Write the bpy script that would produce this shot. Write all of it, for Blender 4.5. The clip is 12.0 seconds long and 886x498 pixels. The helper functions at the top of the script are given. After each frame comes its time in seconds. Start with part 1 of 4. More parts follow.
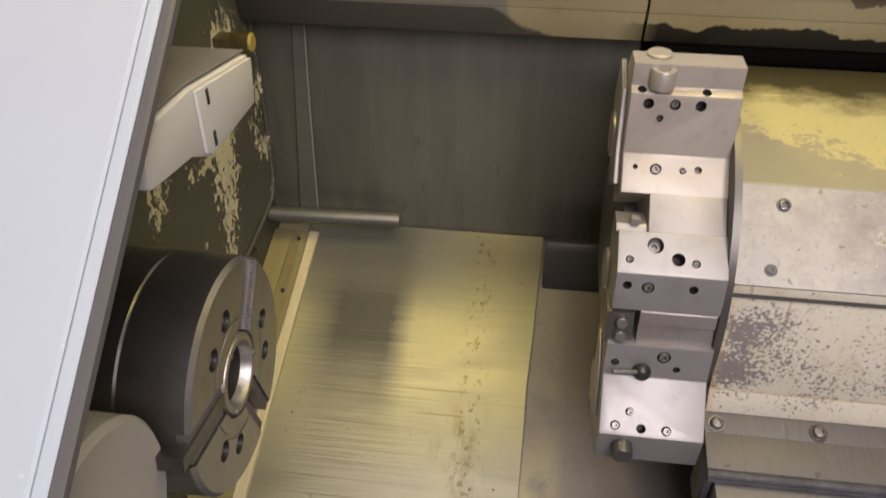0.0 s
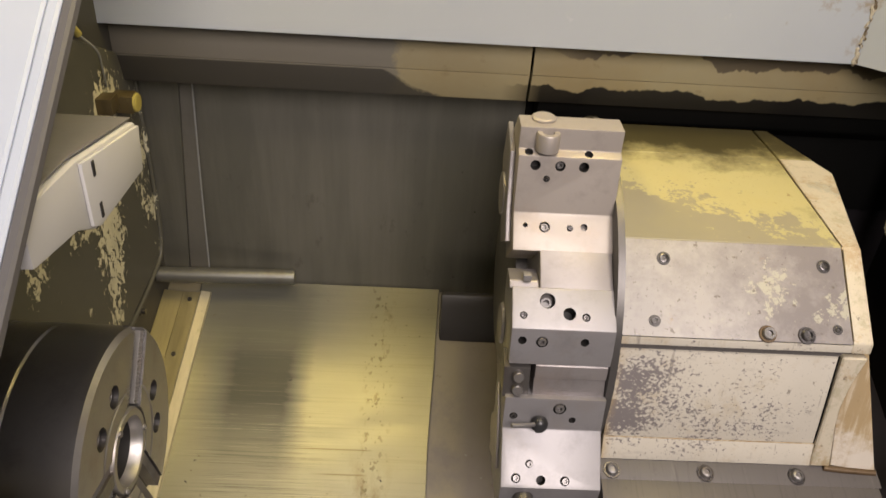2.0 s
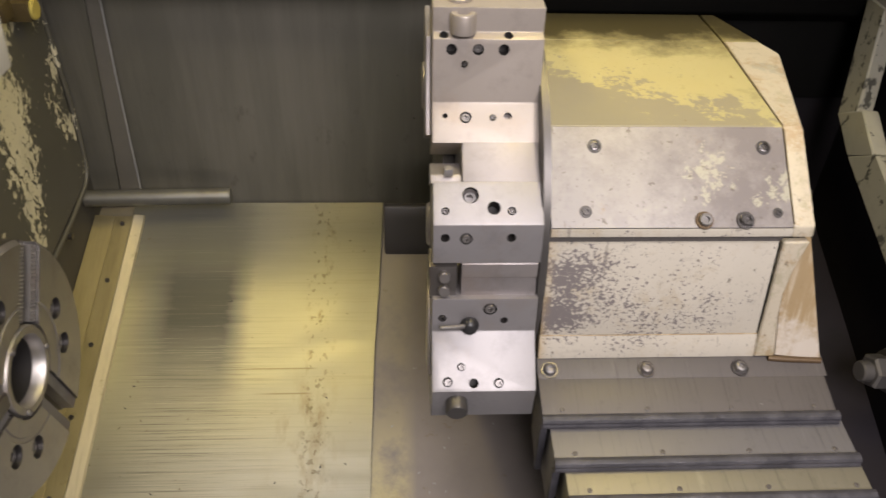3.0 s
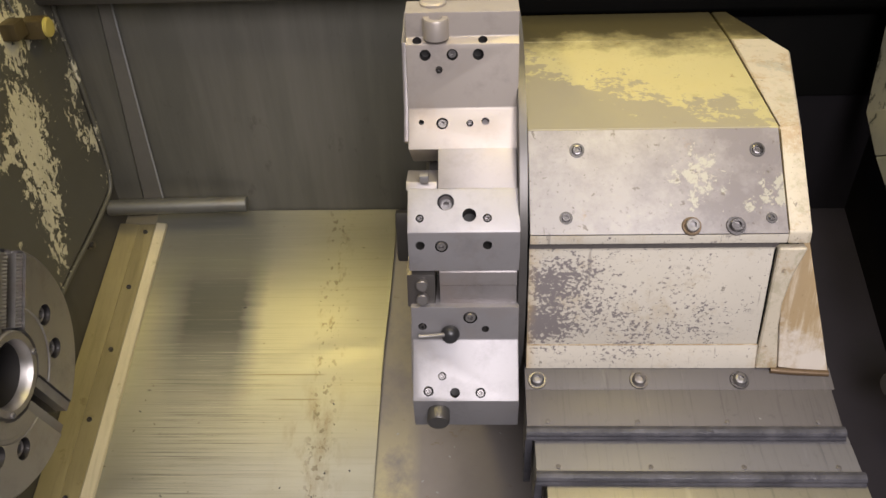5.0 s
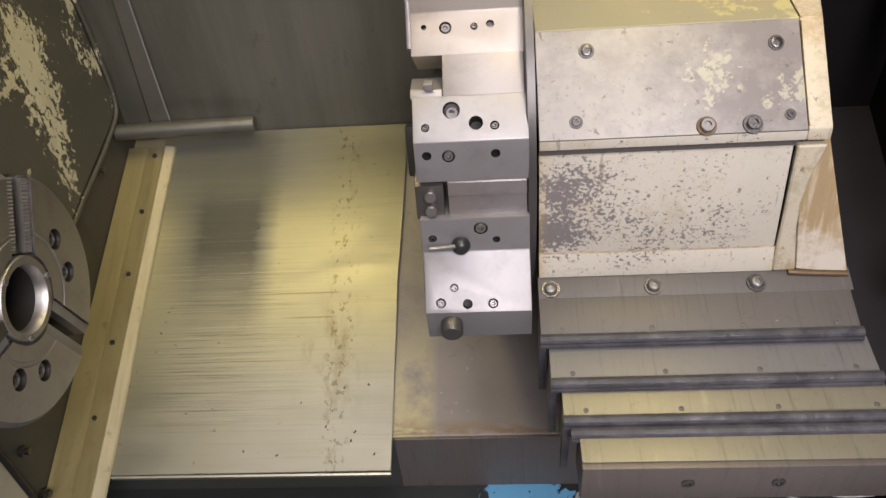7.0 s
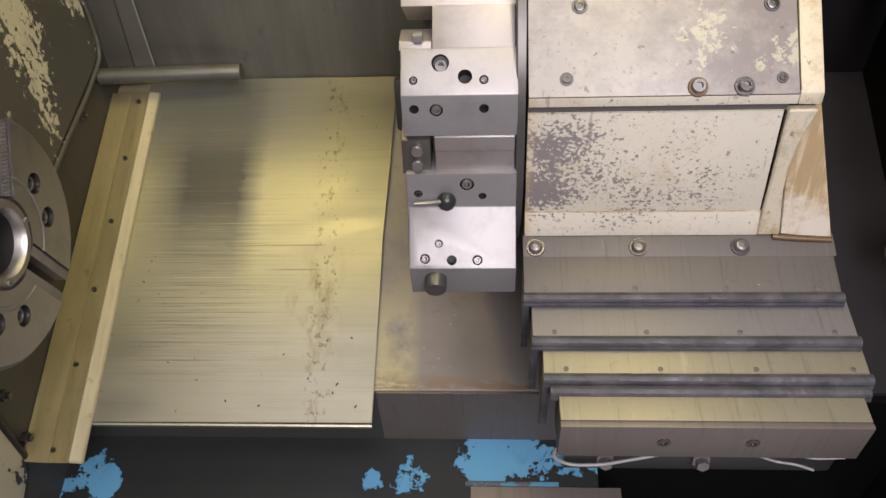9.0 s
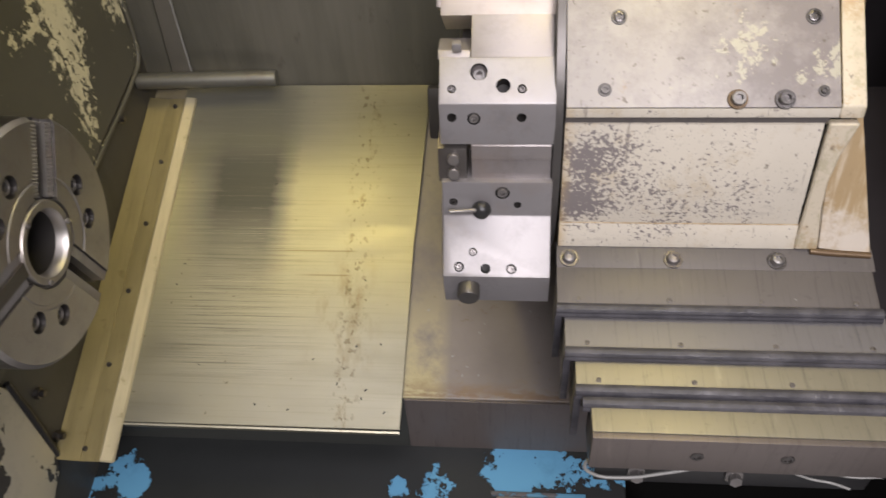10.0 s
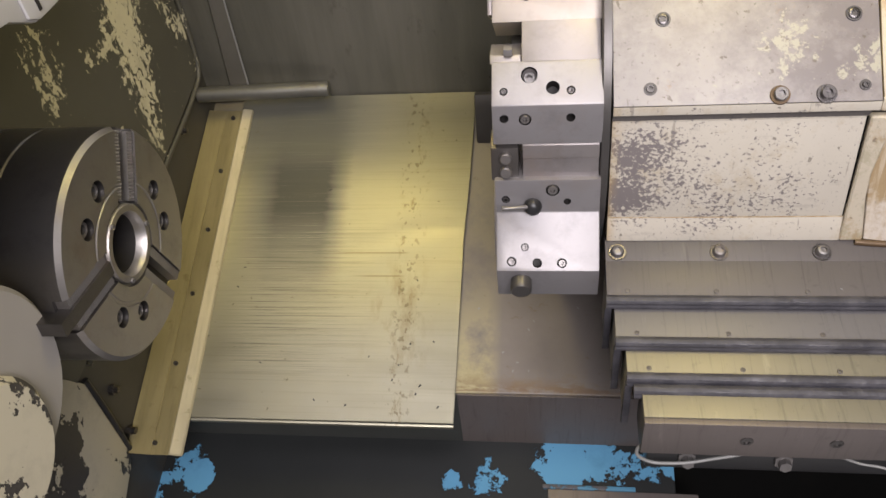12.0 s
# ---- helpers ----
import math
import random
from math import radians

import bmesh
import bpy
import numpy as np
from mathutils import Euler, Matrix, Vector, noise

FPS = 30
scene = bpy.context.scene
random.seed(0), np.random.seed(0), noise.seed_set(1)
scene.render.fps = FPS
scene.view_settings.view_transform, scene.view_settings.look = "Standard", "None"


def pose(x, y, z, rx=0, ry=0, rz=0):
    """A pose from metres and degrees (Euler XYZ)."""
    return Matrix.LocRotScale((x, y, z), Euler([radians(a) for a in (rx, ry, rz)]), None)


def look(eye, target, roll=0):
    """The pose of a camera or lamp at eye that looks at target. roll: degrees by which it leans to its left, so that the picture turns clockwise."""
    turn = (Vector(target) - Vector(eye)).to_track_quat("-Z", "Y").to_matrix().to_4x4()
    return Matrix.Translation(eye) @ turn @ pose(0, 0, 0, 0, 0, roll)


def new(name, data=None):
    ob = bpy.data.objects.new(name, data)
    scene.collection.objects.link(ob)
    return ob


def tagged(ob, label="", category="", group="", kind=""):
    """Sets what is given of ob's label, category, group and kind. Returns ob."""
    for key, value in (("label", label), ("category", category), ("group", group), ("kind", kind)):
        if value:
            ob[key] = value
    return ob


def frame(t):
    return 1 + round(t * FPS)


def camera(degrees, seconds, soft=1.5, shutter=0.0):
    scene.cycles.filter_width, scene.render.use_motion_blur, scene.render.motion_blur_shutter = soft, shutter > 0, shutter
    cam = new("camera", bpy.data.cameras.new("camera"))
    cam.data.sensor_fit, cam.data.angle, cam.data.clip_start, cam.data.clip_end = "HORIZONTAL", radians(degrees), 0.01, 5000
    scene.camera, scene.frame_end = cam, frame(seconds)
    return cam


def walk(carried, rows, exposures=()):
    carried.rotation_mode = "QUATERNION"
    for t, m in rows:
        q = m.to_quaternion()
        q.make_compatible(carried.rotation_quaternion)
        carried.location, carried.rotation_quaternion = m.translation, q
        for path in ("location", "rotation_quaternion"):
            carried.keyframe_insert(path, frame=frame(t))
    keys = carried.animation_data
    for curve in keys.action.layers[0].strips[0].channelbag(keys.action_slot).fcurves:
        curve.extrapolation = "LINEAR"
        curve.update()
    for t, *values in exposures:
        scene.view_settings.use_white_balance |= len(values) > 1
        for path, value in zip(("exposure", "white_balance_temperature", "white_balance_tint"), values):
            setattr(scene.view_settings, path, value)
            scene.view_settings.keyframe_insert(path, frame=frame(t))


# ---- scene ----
cam = camera(59.1, 12.0, 1.5, 0.5)
PATH = [
    (0, (0.264, 0.092, 1.624), (0.071, 1.686, 0.431), 0.3),
    (0.5, (0.248, 0.095, 1.61), (0.113, 1.66, 0.371), 1.7),
    (1, (0.266, 0.125, 1.635), (0.304, 1.783, 0.518), 3.4),
    (1.3, (0.272, 0.127, 1.64), (0.361, 1.804, 0.554), 3.8),
    (1.5, (0.275, 0.122, 1.644), (0.363, 1.807, 0.572), 3.8),
    (2, (0.261, 0.095, 1.642), (0.33, 1.768, 0.548), 3.9),
    (2.5, (0.28, 0.104, 1.61), (0.394, 1.733, 0.455), 2.8),
    (3, (0.327, 0.11, 1.592), (0.432, 1.683, 0.361), 2.1),
    (3.5, (0.415, 0.102, 1.6), (0.43, 1.676, 0.367), 4.3),
    (3.7, (0.442, 0.103, 1.592), (0.355, 1.69, 0.379), 2.9),
    (5.3, (0.413, 0.123, 1.587), (0.324, 1.698, 0.358), -3.0),
    (5.5, (0.418, 0.126, 1.583), (0.311, 1.646, 0.288), -3.7),
    (6, (0.422, 0.125, 1.581), (0.256, 1.625, 0.269), -5.3),
    (6.5, (0.42, 0.127, 1.577), (0.28, 1.602, 0.233), -4.9),
    (7, (0.425, 0.121, 1.575), (0.285, 1.569, 0.201), -5.8),
    (7.5, (0.426, 0.119, 1.577), (0.282, 1.551, 0.188), -5.6),
    (9.3, (0.428, 0.124, 1.567), (0.315, 1.49, 0.109), -3.4),
    (9.5, (0.426, 0.122, 1.564), (0.307, 1.498, 0.118), -3.3),
    (10, (0.417, 0.121, 1.572), (0.248, 1.504, 0.138), -4.2),
    (10.5, (0.389, 0.092, 1.589), (0.161, 1.493, 0.181), -5.7),
    (11, (0.394, 0.089, 1.59), (0.131, 1.493, 0.19), -6.7),
    (11.5, (0.4, 0.086, 1.594), (0.126, 1.489, 0.195), -7.4),
    (12, (0.405, 0.084, 1.589), (0.14, 1.48, 0.182), -7.7),
]
walk(cam, [(t, look(eye, target, roll)) for t, eye, target, roll in PATH],
     [(0.0, -0.1, 6850, 10), (1.0, -0.05, 7200, 10), (2.5, 0.02, 6950, 10), (3.5, 0.07, 6600, 10), (5.5, 0.08, 6500, 10), (9.5, 0.14, 6500, 10), (12.0, 0.14, 6500, 10)])

# ---- world and lights ----
world = bpy.data.worlds.new("workshop_air")
scene.world = world
world.use_nodes = True
wb = world.node_tree.nodes["Background"]
wb.inputs[0].default_value = (0.75, 0.82, 1.0, 1)
wb.inputs[1].default_value = 0.03


def area_lamp(name, eye, target, sx, sy, power, colour):
    d = bpy.data.lights.new(name, "AREA")
    d.shape, d.size, d.size_y, d.energy, d.color = "RECTANGLE", sx, sy, power, colour
    ob = new(name, d)
    ob.matrix_world = look(eye, target)
    return ob


# unseen hall lamps above and behind the operator, two unseen lamps under the machine's roof
area_lamp("unseen_hall_lamp", (0.85, -1.25, 2.75), (0.50, 0.0, 1.0), 1.4, 1.3, 78, (1.0, 0.935, 0.975))
# overhead lamp added to brighten the front of the bed sheet
area_lamp("unseen_hall_lamp", (0.55, 0.05, 3.6), (0.55, 0.05, 0.0), 1.6, 0.7, 20, (1.0, 0.935, 0.975))
area_lamp("unseen_roof_lamp", (0.06, 0.88, 1.76), (0.06, 0.88, 1.0), 0.08, 0.30, 2.2, (1.0, 0.82, 0.34))
# second roof lamp, added to brighten the top of the carriage
area_lamp("unseen_roof_lamp", (0.60, 0.80, 1.93), (0.57, 0.80, 1.0), 0.30, 0.10, 2.5, (1.0, 0.82, 0.32))


# ---- materials ----
def rgba(c):
    return (c[0], c[1], c[2], 1)


class Mat:
    """A small wrapper that builds a Principled material with noise layers."""

    def __init__(self, name, base, rough=0.5, metal=0.0):
        self.m = bpy.data.materials.new(name)
        self.m.use_nodes = True
        self.t = self.m.node_tree
        self.b = self.t.nodes["Principled BSDF"]
        self.b.inputs["Base Color"].default_value = rgba(base)
        self.b.inputs["Roughness"].default_value = rough
        self.b.inputs["Metallic"].default_value = metal
        self.colour, self.rough, self.bumps = None, None, None
        self.base, self.r0 = base, rough
        self.geo = self.t.nodes.new("ShaderNodeNewGeometry")
        self.pos = self.geo.outputs["Position"]

    def link(self, a, b):
        self.t.links.new(a, b)

    def noise(self, scale=10, detail=6, rough=0.6, stretch=(1, 1, 1), offset=(0, 0, 0), distortion=0.0):
        mp = self.t.nodes.new("ShaderNodeMapping")
        mp.inputs["Scale"].default_value = stretch
        mp.inputs["Location"].default_value = offset
        self.link(self.pos, mp.inputs["Vector"])
        n = self.t.nodes.new("ShaderNodeTexNoise")
        n.inputs["Scale"].default_value, n.inputs["Detail"].default_value = scale, detail
        n.inputs["Roughness"].default_value, n.inputs["Distortion"].default_value = rough, distortion
        self.link(mp.outputs[0], n.inputs["Vector"])
        return n.outputs["Fac"]

    def step(self, fac, lo, hi, a=0.0, b=1.0):
        r = self.t.nodes.new("ShaderNodeMapRange")
        for k, v in zip((1, 2, 3, 4), (lo, hi, a, b)):
            r.inputs[k].default_value = v
        self.link(fac, r.inputs[0])
        return r.outputs[0]

    def axis(self, n, lo, hi, a=0.0, b=1.0):
        s = self.t.nodes.new("ShaderNodeSeparateXYZ")
        self.link(self.pos, s.inputs[0])
        return self.step(s.outputs[n], lo, hi, a, b)

    def math(self, op, a, b):
        n = self.t.nodes.new("ShaderNodeMath")
        n.operation = op
        for k, v in enumerate((a, b)):
            if isinstance(v, (int, float)):
                n.inputs[k].default_value = v
            else:
                self.link(v, n.inputs[k])
        return n.outputs[0]

    def spot(self, centre, radius, soft=0.5):
        d = self.t.nodes.new("ShaderNodeVectorMath")
        d.operation = "DISTANCE"
        self.link(self.pos, d.inputs[0])
        d.inputs[1].default_value = centre
        return self.step(d.outputs["Value"], radius * (1 - soft), radius * (1 + soft), 1.0, 0.0)

    def paint(self, fac, colour):
        mx = self.t.nodes.new("ShaderNodeMix")
        mx.data_type = "RGBA"
        self.link(fac, mx.inputs["Factor"])
        if self.colour is None:
            mx.inputs["A"].default_value = rgba(self.base)
        else:
            self.link(self.colour, mx.inputs["A"])
        mx.inputs["B"].default_value = rgba(colour)
        self.colour = mx.outputs["Result"]
        self.link(self.colour, self.b.inputs["Base Color"])
        return self

    def gloss(self, fac, value):
        mx = self.t.nodes.new("ShaderNodeMix")
        self.link(fac, mx.inputs["Factor"])
        if self.rough is None:
            mx.inputs[2].default_value = self.r0
        else:
            self.link(self.rough, mx.inputs[2])
        mx.inputs[3].default_value = value
        self.rough = mx.outputs[0]
        self.link(self.rough, self.b.inputs["Roughness"])
        return self

    def metal(self, fac, value):
        self.link(self.step(fac, 0, 1, self.b.inputs["Metallic"].default_value, value), self.b.inputs["Metallic"])
        return self

    def brushed(self, amount, along=(1, 0, 0)):
        """Fine scratches along one direction, which draw out the glints across it."""
        v = self.t.nodes.new("ShaderNodeCombineXYZ")
        for k in range(3):
            v.inputs[k].default_value = along[k]
        self.b.inputs["Anisotropic"].default_value = amount
        self.link(v.outputs[0], self.b.inputs["Tangent"])
        return self

    def bump(self, fac, strength=0.2, dist=0.001):
        b = self.t.nodes.new("ShaderNodeBump")
        b.inputs["Strength"].default_value, b.inputs["Distance"].default_value = strength, dist
        self.link(fac, b.inputs["Height"])
        if self.bumps is not None:
            self.link(self.bumps, b.inputs["Normal"])
        self.bumps = b.outputs[0]
        self.link(self.bumps, self.b.inputs["Normal"])
        return self


def steel(name, base, rough, grain=(40, 400, 400), metal=0.6):
    """Ground or turned steel with fine grain, stains and a little scuffing."""
    m = Mat(name, base, rough, metal)
    g = m.noise(6, 4, 0.6, grain)
    m.paint(m.step(m.noise(30, 6, 0.7), 0.5, 0.75, 0, 0.5), tuple(c * 0.55 for c in base))
    m.paint(m.step(m.noise(11, 5, 0.6, offset=(3, 1, 2)), 0.55, 0.7, 0, 0.35), (base[0] * 0.9, base[1] * 0.7, base[2] * 0.5))
    m.gloss(m.step(g, 0.3, 0.7), rough + 0.12)
    m.bump(g, 0.10, 0.0004)
    return m.m


M_STEEL = steel("ground_steel", (0.29, 0.268, 0.265), 0.32)
M_STEEL_B = steel("bright_ground_steel", (0.29, 0.278, 0.283), 0.40)
M_STEEL_W = steel("warm_oiled_steel", (0.33, 0.295, 0.268), 0.38, metal=0.4)
M_STEEL_D = steel("dark_oiled_steel", (0.10, 0.094, 0.09), 0.32)
M_CHUCK = steel("turned_chuck_steel", (0.15, 0.143, 0.14), 0.30, (400, 60, 60), 0.95)
M_FACE = steel("chuck_face_steel", (0.37, 0.352, 0.335), 0.36, (60, 120, 120), 0.95)
M_BOLT = steel("bolt_steel", (0.20, 0.19, 0.185), 0.30)
M_ROD = steel("dull_rod_steel", (0.16, 0.158, 0.14), 0.36)
M_BLACK = Mat("black_oxide", (0.04, 0.04, 0.042), 0.35, 0.5).m
M_CAP = steel("dark_cap_screw", (0.13, 0.122, 0.12), 0.24, metal=0.9)
# near-black stands in for the shade inside holes; also colours dark chips
M_HOLE = Mat("dark_hole", (0.02, 0.018, 0.017), 0.6).m


def make_plate():
    m = Mat("oily_sheet_steel", (0.33, 0.315, 0.245), 0.38, 0.8)
    fine = m.noise(8, 4, 0.6, (3, 90, 90))
    m.paint(m.step(m.noise(5, 5, 0.6), 0.4, 0.7, 0, 0.45), (0.40, 0.37, 0.25))
    m.paint(m.step(m.noise(9, 5, 0.7, (0.6, 40, 40), (0.7, 2, 0)), 0.52, 0.66, 0, 0.35), (0.26, 0.245, 0.17))
    wob = m.math("MULTIPLY", m.step(m.noise(5, 4, 0.6, (1, 30, 30)), 0.3, 0.7, -1, 1), 0.006)
    xs = m.math("ADD", m.axis(0, -1, 1, -1, 1), wob)
    # dark reflection painted into the sheet's colour, firm-edged on one side
    dark_reflection = m.math("MULTIPLY", m.step(xs, -0.055, 0.01), m.step(xs, 0.085, 0.12, 1, 0))
    dark_reflection = m.math("MULTIPLY", dark_reflection, m.math("MULTIPLY", m.axis(1, 0.76, 0.90), m.axis(1, 0.965, 1.0, 1, 0.55)))
    m.paint(m.math("MULTIPLY", dark_reflection, 0.95), (0.032, 0.032, 0.027))
    # darker along the back on the headstock side
    back_dark = m.math("MULTIPLY", m.axis(1, 0.93, 1.02), m.step(xs, 0.10, 0.22, 1, 0))
    m.paint(m.math("MULTIPLY", back_dark, 0.8), (0.085, 0.085, 0.072))
    m.metal(m.math("MAXIMUM", dark_reflection, m.math("MULTIPLY", back_dark, 0.8)), 0.05)
    # long rubbed streaks across the middle of the sheet, dark and bare
    lane = m.math("MULTIPLY", m.step(xs, -0.05, 0.01), m.step(xs, 0.08, 0.19, 1, 0))
    lane = m.math("MULTIPLY", lane, m.math("MULTIPLY", m.axis(1, 0.66, 0.70), m.axis(1, 0.84, 0.93, 1, 0.25)))
    streak = m.step(m.noise(7, 4, 0.8, (0.45, 95, 95), (0.3, 0, 0)), 0.52, 0.61)
    m.paint(m.math("MULTIPLY", m.math("MULTIPLY", lane, streak), 0.75), (0.085, 0.08, 0.06))
    bare = m.step(m.noise(7, 4, 0.8, (0.4, 120, 120), (1.3, 4, 2)), 0.60, 0.66)
    m.paint(m.math("MULTIPLY", m.math("MULTIPLY", lane, bare), 0.6), (0.58, 0.55, 0.42))
    # two creases where the sheet was dented
    for y, x0, x1 in ((0.838, 0.10, 0.215), (0.806, 0.13, 0.21)):
        crease = m.math("MULTIPLY", m.math("MULTIPLY", m.axis(1, y - 0.0016, y), m.axis(1, y, y + 0.0016, 1, 0)), m.math("MULTIPLY", m.axis(0, x0, x0 + 0.03), m.axis(0, x1 - 0.01, x1, 1, 0)))
        m.paint(m.math("MULTIPLY", crease, 0.7), (0.15, 0.12, 0.06))
    # brown drips and specks along one band
    band = m.math("MULTIPLY", m.axis(0, 0.19, 0.208), m.axis(0, 0.215, 0.24, 1, 0))
    rust = m.step(m.noise(55, 6, 0.75, (1.3, 0.5, 0.5)), 0.56, 0.63)
    m.paint(m.math("MULTIPLY", m.math("MULTIPLY", rust, band), 0.5), (0.17, 0.135, 0.07))
    low = m.math("MULTIPLY", m.math("MULTIPLY", m.axis(0, 0.15, 0.18), m.axis(0, 0.225, 0.26, 1, 0)), m.math("MULTIPLY", m.axis(1, 0.68, 0.70), m.axis(1, 0.78, 0.84, 1, 0)))
    m.paint(m.math("MULTIPLY", low, m.step(m.noise(24, 6, 0.7, (1.2, 0.5, 0.5), (2, 2, 2)), 0.46, 0.62, 0, 0.6)), (0.20, 0.158, 0.085))
    dots = m.math("MULTIPLY", band, m.step(m.noise(150, 2, 0.5, (1, 0.7, 0.7), (4, 1, 0)), 0.60, 0.64))
    m.paint(m.math("MULTIPLY", dots, 0.55), (0.10, 0.075, 0.04))
    m.paint(m.step(m.noise(140, 2, 0.5), 0.74, 0.76, 0, 0.7), (0.10, 0.08, 0.04))
    m.gloss(m.step(m.noise(4, 5, 0.6, (3, 14, 14)), 0.35, 0.7), 0.5)
    m.bump(fine, 0.10, 0.0004)
    m.brushed(0.75)
    return m.m


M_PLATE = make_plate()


def make_strip(name, base, metal=0.4):
    m = Mat(name, base, 0.40, metal)
    m.paint(m.step(m.noise(7, 5, 0.6), 0.4, 0.7, 0, 0.6), tuple(c * 0.78 for c in base))
    m.paint(m.step(m.noise(9, 6, 0.7, (12, 1.2, 1.2)), 0.50, 0.70, 0, 0.5), tuple(c * 0.6 for c in base))
    m.paint(m.step(m.noise(40, 5, 0.7), 0.60, 0.70, 0, 0.55), (0.18, 0.14, 0.06))
    m.gloss(m.step(m.noise(9, 5, 0.6, (10, 1.5, 1.5)), 0.4, 0.65), 0.55)
    m.bump(m.noise(60, 3), 0.08, 0.0006)
    return m.m


M_STRIP = make_strip("oiled_cream_strip", (0.36, 0.305, 0.155), 0.6)
# same strip paint, brighter: the ridge's highlight is put into the colour
M_RIB = make_strip("highlit_rib", (0.56, 0.50, 0.33))


def make_floor():
    m = Mat("oily_floor_sheet", (0.18, 0.158, 0.14), 0.48, 0.2)
    m.paint(m.step(m.noise(6, 6, 0.65), 0.4, 0.7, 0, 0.8), (0.13, 0.115, 0.105))
    dried = m.math("MULTIPLY", m.axis(0, 0.325, 0.345, 1, 0), m.step(m.noise(9, 6, 0.7), 0.35, 0.5))
    dried = m.math("MULTIPLY", dried, m.axis(1, 0.70, 0.80, 1, 0.3))
    m.paint(m.math("MULTIPLY", dried, 0.8), (0.36, 0.32, 0.17))
    m.paint(m.math("MULTIPLY", m.axis(1, 0.668, 0.70, 1, 0), m.step(m.noise(30, 7, 0.75, (1, 1.5, 1)), 0.50, 0.60, 0, 0.6)), (0.17, 0.12, 0.055))
    m.paint(m.step(m.noise(22, 6, 0.8, (1, 2, 2)), 0.62, 0.68, 0, 0.7), (0.12, 0.09, 0.04))
    edge = m.math("MULTIPLY", m.axis(1, 0.668, 0.684, 1, 0), m.step(m.noise(30, 6, 0.7, (0.6, 2, 2)), 0.42, 0.52))
    edge = m.math("MULTIPLY", edge, m.axis(1, 0.6635, 0.666))
    m.paint(m.math("MULTIPLY", edge, 0.7), (0.13, 0.075, 0.03))
    m.gloss(m.step(m.noise(5, 4), 0.4, 0.7), 0.6)
    return m.m


M_FLOOR = make_floor()


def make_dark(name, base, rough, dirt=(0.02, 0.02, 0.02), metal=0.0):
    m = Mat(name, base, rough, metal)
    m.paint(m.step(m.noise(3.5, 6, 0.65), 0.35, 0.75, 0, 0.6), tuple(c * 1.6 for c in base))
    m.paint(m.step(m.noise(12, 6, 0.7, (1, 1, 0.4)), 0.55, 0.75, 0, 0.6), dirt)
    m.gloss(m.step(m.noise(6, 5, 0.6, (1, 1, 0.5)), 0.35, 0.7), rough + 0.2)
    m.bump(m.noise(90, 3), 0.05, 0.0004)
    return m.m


def make_back_wall():
    """Dark wiped sheet steel, brushed sideways, with faint upright runs of oil."""
    m = Mat("dark_enclosure_sheet", (0.158, 0.154, 0.13), 0.36, 0.5)
    m.paint(m.step(m.noise(3.0, 6, 0.6, (1.6, 1, 0.6)), 0.38, 0.68, 0, 0.6), (0.10, 0.098, 0.078))
    m.paint(m.step(m.noise(9, 5, 0.6, (3, 1, 0.25), (2, 0, 1)), 0.45, 0.75, 0, 0.5), (0.23, 0.217, 0.185))
    m.paint(m.step(m.noise(40, 5, 0.7, (1, 1, 0.5)), 0.62, 0.72, 0, 0.35), (0.06, 0.055, 0.04))
    m.paint(m.step(m.noise(120, 2, 0.5), 0.755, 0.765, 0, 0.8), (0.04, 0.035, 0.025))
    m.gloss(m.step(m.noise(5, 5, 0.6, (1, 1, 3)), 0.35, 0.7), 0.42)
    m.bump(m.noise(5, 4, 0.6, (4, 4, 80)), 0.05, 0.0004)
    m.brushed(0.7)
    return m.m


M_WALL = make_back_wall()
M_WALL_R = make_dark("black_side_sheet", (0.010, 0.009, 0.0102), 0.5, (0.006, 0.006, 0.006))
M_DARKF = make_dark("dark_floor_sheet", (0.022, 0.0195, 0.0225), 0.5)

def rough_rubber():
    m = Mat("wiper_rubber", (0.036, 0.035, 0.042), 0.38)
    m.paint(m.step(m.noise(25, 5, 0.6), 0.45, 0.65, 0, 0.7), (0.085, 0.082, 0.092))
    m.gloss(m.step(m.noise(40, 4), 0.4, 0.6), 0.65)
    m.bump(m.noise(70, 4, 0.6), 0.6, 0.003)
    return m.m


M_RUBBER = rough_rubber()
M_GRIME_AND_VOID = make_dark("black_grime_and_void", (0.003, 0.003, 0.0028), 0.6, (0.006, 0.005, 0.004))


for dull in (M_WALL_R, M_GRIME_AND_VOID, M_DARKF):
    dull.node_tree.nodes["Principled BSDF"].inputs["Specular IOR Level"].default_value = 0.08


def make_flaked(name, dark, cream, lo, hi, scale, boost=None, amount=0.15, stretch=(1, 1.5, 0.6), grit=0.5):
    """Dark ground with islands of old paint; boost names places that kept more of it."""
    m = Mat(name, dark, 0.5)
    fine = tuple(0.5 * (k + 1) for k in stretch)
    n = m.math("ADD", m.math("MULTIPLY", m.noise(scale, 6, 0.7, stretch), 1 - grit), m.math("MULTIPLY", m.noise(scale * 3.2, 5, 0.7, fine, (2, 1, 3)), grit))
    for place in boost or ():
        n = m.math("ADD", n, m.math("MULTIPLY", m.spot(*place), amount))
    f = m.step(n, lo, hi)
    m.paint(m.step(m.noise(5, 5), 0.4, 0.7, 0, 0.5), tuple(c * 1.5 for c in dark))
    m.paint(m.step(n, lo - 0.03, lo, 0, 0.5), tuple(c * 0.45 for c in dark))
    m.paint(f, cream)
    m.paint(m.math("MULTIPLY", f, m.step(m.noise(18, 6, 0.7), 0.5, 0.7, 0, 0.6)), tuple(c * 0.72 for c in cream))
    m.bump(f, 0.6, 0.0008)
    m.gloss(f, 0.62)
    return m.m


